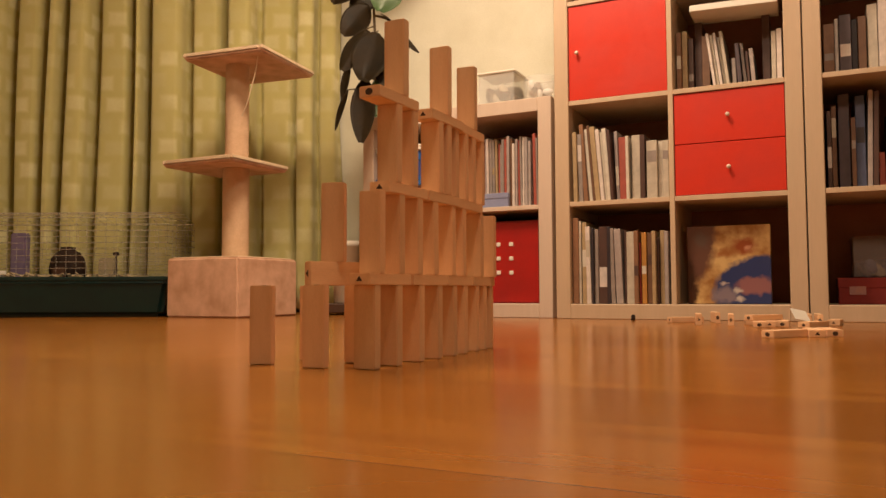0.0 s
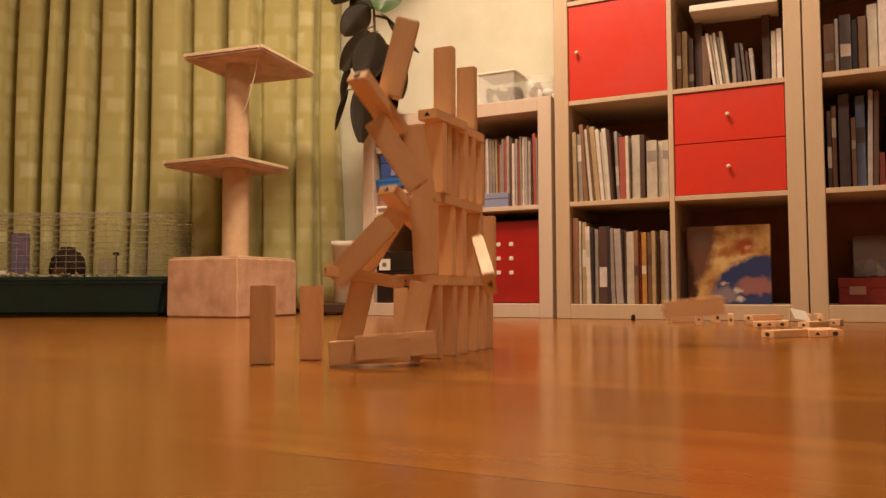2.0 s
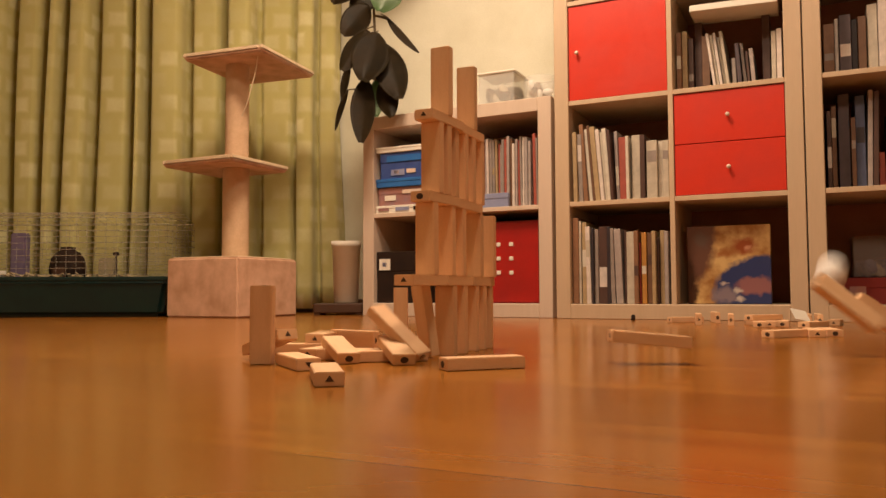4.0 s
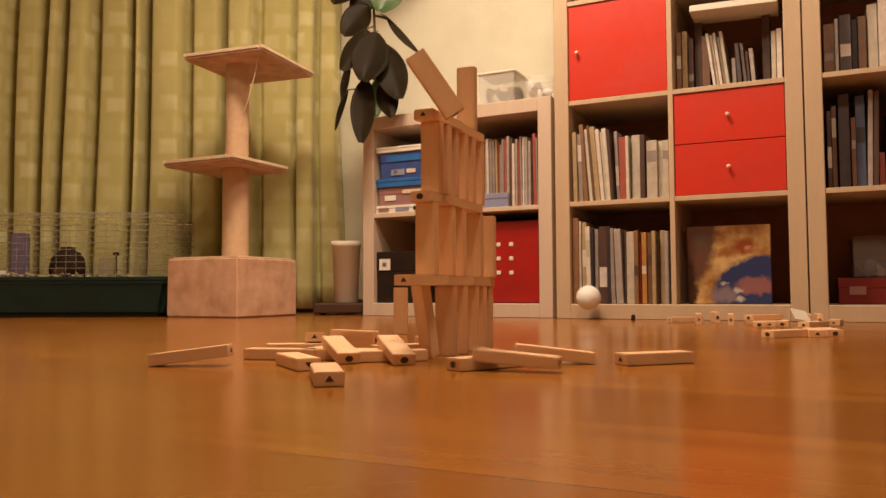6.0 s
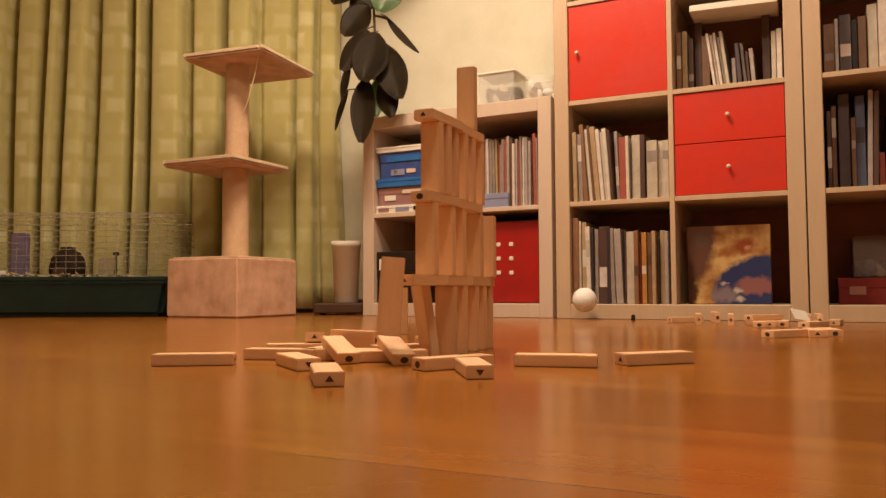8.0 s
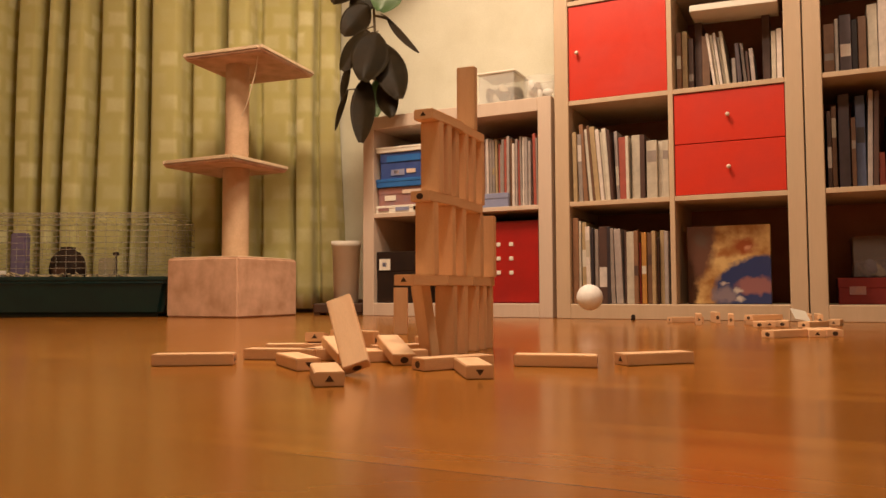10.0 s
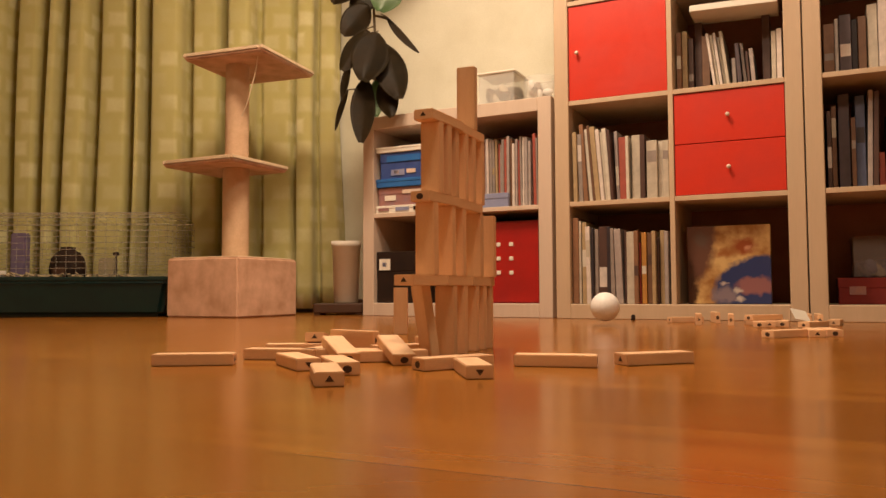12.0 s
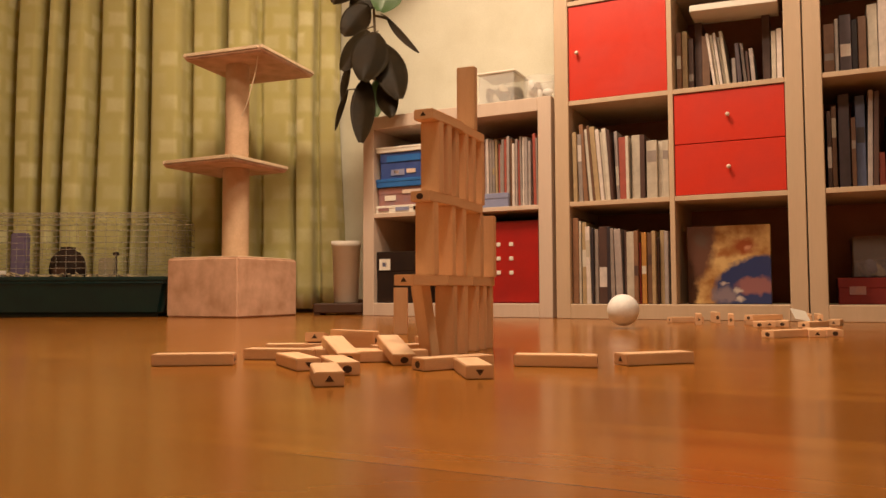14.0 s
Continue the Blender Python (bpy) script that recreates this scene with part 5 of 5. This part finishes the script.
    walk(MOVERS["l3a"], [
        (0, pose(-0.0619, 1.0291, 0.4125, 0.0, -90.0, 63.0)),
        (0.95, pose(-0.0619, 1.0291, 0.4125, 0.0, -90.0, 63.0)),
        (1.2, pose(-0.0676, 1.02, 0.4229, 90.0, -88.0, 0.0)),
        (1.5, pose(-0.0618, 1, 0.4363, 90.0, -80.0, 0.0)),
        (1.75, pose(-0.0581, 1, 0.4302, 90.0, -79.0, 0.0)),
        (2, pose(-0.0573, 1, 0.4051, 90.0, -76.0, 0.0)),
        (2.25, pose(-0.0618, 1, 0.362, 90.0, -66.0, 0.0)),
        (2.5, pose(-0.0708, 1, 0.3108, 90.0, -57.0, 0.0)),
        (2.75, pose(-0.0708, 1, 0.2495, 90.0, -48.0, 0.0)),
        (3, pose(-0.0678, 1, 0.184, 90.0, -40.0, 0.0)),
        (3.2, pose(-0.082, 1.02, 0.1353, 90.0, -40.0, 0.0)),
        (3.5, pose(-0.1388, 1.15, 0.0769, 90.0, -60.0, 0.0)),
        (3.8, pose(-0.1921, 1.25, 0.0432, 13.0, -39.3, 81.7)),
        (4.1, pose(-0.2005, 1.2675, 0.0175, 0.0, 9.2, 87.3)),
        (14, pose(-0.2005, 1.2675, 0.0175, 0.0, 9.2, 87.3)),
    ])
    walk(MOVERS["l3b"], [
        (0, pose(-0.0024, 1.1458, 0.4125, 0.0, -90.0, 63.0)),
        (1.3, pose(-0.0024, 1.1458, 0.4125, 0.0, -90.0, 63.0)),
        (2, pose(0.0036, 1.1458, 0.4125, 0.0, -90.0, 63.0)),
        (2.5, pose(0.0116, 1.1458, 0.4125, 0.0, -90.0, 63.0)),
        (3, pose(0.0096, 1.1458, 0.4125, 0.0, -90.0, 63.0)),
        (4.2, pose(-0.0024, 1.1458, 0.4125, 0.0, -90.0, 63.0)),
        (4.8, pose(-0.0058, 1.13, 0.4141, -90.0, -88.0, 180.0)),
        (5.3, pose(-0.0092, 1.13, 0.4132, -90.0, -80.0, 180.0)),
        (5.5, pose(-0.0124, 1.12, 0.4104, -90.0, -74.0, 180.0)),
        (5.8, pose(-0.0163, 1.1, 0.4032, -90.0, -66.0, 180.0)),
        (6, pose(-0.0105, 1.09, 0.3938, -90.0, -56.0, 180.0)),
        (6.2, pose(-0.0143, 1.07, 0.3739, -65.0, -36.0, 180.0)),
        (6.4, pose(-0.0274, 1.05, 0.3592, -25.0, 15.0, 180.0)),
        (6.5, pose(-0.0272, 1.04, 0.3489, -35.0, 38.0, 180.0)),
        (6.6, pose(-0.0292, 1.03, 0.3426, -70.0, 62.0, 180.0)),
        (6.8, pose(-0.0284, 1, 0.3257, -90.0, 88.0, 180.0)),
        (7, pose(-0.0136, 1, 0.2904, 90.0, 60.0, 0.0)),
        (7.1, pose(-0.0337, 1, 0.2755, 90.0, 52.0, 0.0)),
        (7.2, pose(-0.0441, 1, 0.2568, 90.0, 34.0, 0.0)),
        (7.3, pose(-0.0515, 1, 0.2434, 90.0, 22.0, 0.0)),
        (7.4, pose(-0.0575, 1, 0.2159, 85.4, -6.5, 35.3)),
        (7.5, pose(-0.0545, 1, 0.1958, 68.4, -18.3, 51.5)),
        (7.6, pose(-0.0523, 1, 0.1618, 59.2, -41.6, 41.9)),
        (7.7, pose(-0.0482, 1.02, 0.1352, 90.0, -66.0, 0.0)),
        (7.8, pose(-0.0593, 1.03, 0.0954, 90.0, -80.0, 0.0)),
        (8, pose(-0.0699, 1.03, 0.0902, 90.0, -86.0, 0.0)),
        (8.2, pose(-0.0744, 1.03, 0.1015, -90.0, -85.0, 180.0)),
        (8.8, pose(-0.084, 1, 0.0941, -90.0, -70.0, 180.0)),
        (9.3, pose(-0.1028, 0.97, 0.0659, -90.0, -50.0, 180.0)),
        (9.8, pose(-0.1122, 0.93, 0.0509, -49.1, -48.6, 130.9)),
        (10.3, pose(-0.1163, 0.92, 0.0351, -0.0, -32.6, 103.5)),
        (10.5, pose(-0.119, 0.9525, 0.019, 0.0, -3.4, 111.8)),
        (10.8, pose(-0.127, 0.942, 0.008, 0.0, -0.0, 108.0)),
        (14, pose(-0.127, 0.942, 0.008, 0.0, -0.0, 108.0)),
    ])
    walk(MOVERS["l2c"], [
        (0, pose(-0.0151, 1.1208, 0.2925, 0.0, -90.0, 63.0)),
        (1.3, pose(-0.0151, 1.1208, 0.2925, 0.0, -90.0, 63.0)),
        (2, pose(-0.0101, 1.1208, 0.2925, 0.0, -90.0, 63.0)),
        (2.5, pose(-0.0051, 1.1208, 0.2925, 0.0, -90.0, 63.0)),
        (3, pose(-0.0061, 1.1208, 0.2925, 0.0, -90.0, 63.0)),
        (4.2, pose(-0.0151, 1.1208, 0.2925, 0.0, -90.0, 63.0)),
        (14, pose(-0.0151, 1.1208, 0.2925, 0.0, -90.0, 63.0)),
    ])
    walk(MOVERS["pb"], [
        (0, pose(-0.0042, 1.1422, 0.3525, 0.0, -0.0, -117.0)),
        (1.3, pose(-0.0042, 1.1422, 0.3525, 0.0, -0.0, -117.0)),
        (2, pose(0.0018, 1.1422, 0.3525, 0.0, -0.0, -117.0)),
        (2.5, pose(0.0078, 1.1422, 0.3525, 0.0, -0.0, -117.0)),
        (3, pose(0.0066, 1.1422, 0.3525, 0.0, -0.0, -117.0)),
        (4.2, pose(-0.0042, 1.1422, 0.3525, 0.0, -0.0, -117.0)),
        (14, pose(-0.0042, 1.1422, 0.3525, 0.0, -0.0, -117.0)),
    ])
    walk(BALL, [
        (0, pose(-1.25, 0.8, 0.0405, 0, 0, 0)),
        (0.55, pose(-1.2, 0.85, 0.0405, 80, 0, 0)),
        (0.7, pose(-0.4834, 0.88, 0.1707, 160, 0, 0)),
        (0.8, pose(-0.2362, 0.93, 0.1828, 240, 0, 0)),
        (0.87, pose(-0.1403, 0.955, 0.1896, 320, 0, 0)),
        (0.9, pose(-0.0885, 0.93, 0.2008, 40, 0, 0)),
        (1, pose(0.0599, 0.95, 0.2997, 120, 0, 0)),
        (1.1, pose(0.2489, 1.1, 0.4581, 200, 0, 0)),
        (1.2, pose(0.55, 1.3, 0.72, 280, 0, 0)),
        (1.5, pose(0.95, 1.6, 1.15, 0, 0, 0)),
        (2.2, pose(1.25, 1.75, 1.55, 80, 0, 0)),
        (3.2, pose(1.35, 1.85, 1.3, 160, 0, 0)),
        (3.8, pose(1.1, 2, 0.55, 240, 0, 0)),
        (4.1, pose(1, 2.05, 0.06, 320, 0, 0)),
        (4.6, pose(0.85, 2.2, 0.42, 40, 0, 0)),
        (5, pose(0.72, 2.35, 0.38, 120, 0, 0)),
        (5.3, pose(0.6219, 2.42, 0.2855, 200, 0, 0)),
        (5.4, pose(0.5876, 2.43, 0.2289, 251, 0, 0)),
        (5.5, pose(0.568, 2.44, 0.2026, 283, 0, 0)),
        (5.6, pose(0.5443, 2.45, 0.1544, 320, 0, 0)),
        (5.7, pose(0.5206, 2.46, 0.1131, 356, 0, 0)),
        (5.8, pose(0.5089, 2.54, 0.0764, 76, 0, 0)),
        (5.9, pose(0.4957, 2.54, 0.0634, 95, 0, 0)),
        (6, pose(0.4809, 2.54, 0.0728, 117, 0, 0)),
        (6.2, pose(0.4663, 2.54, 0.1008, 137, 0, 0)),
        (6.5, pose(0.4722, 2.54, 0.1176, 146, 0, 0)),
        (6.8, pose(0.4703, 2.54, 0.1194, 148, 0, 0)),
        (7.1, pose(0.4721, 2.54, 0.1138, 151, 0, 0)),
        (7.5, pose(0.4698, 2.54, 0.084, 154, 0, 0)),
        (7.8, pose(0.4677, 2.54, 0.0635, 157, 0, 0)),
        (8, pose(0.4677, 2.54, 0.0654, 157, 0, 0)),
        (8.3, pose(0.466, 2.54, 0.0784, 160, 0, 0)),
        (9, pose(0.4566, 2.45, 0.0719, 240, 0, 0)),
        (9.6, pose(0.4545, 2.4, 0.0794, 312, 0, 0)),
        (10.3, pose(0.4477, 2.32, 0.0698, 32, 0, 0)),
        (11, pose(0.4502, 2.24, 0.0625, 112, 0, 0)),
        (12.5, pose(0.4484, 2.08, 0.0481, 192, 0, 0)),
        (14, pose(0.4561, 1.95, 0.0468, 272, 0, 0)),
    ])


motions()
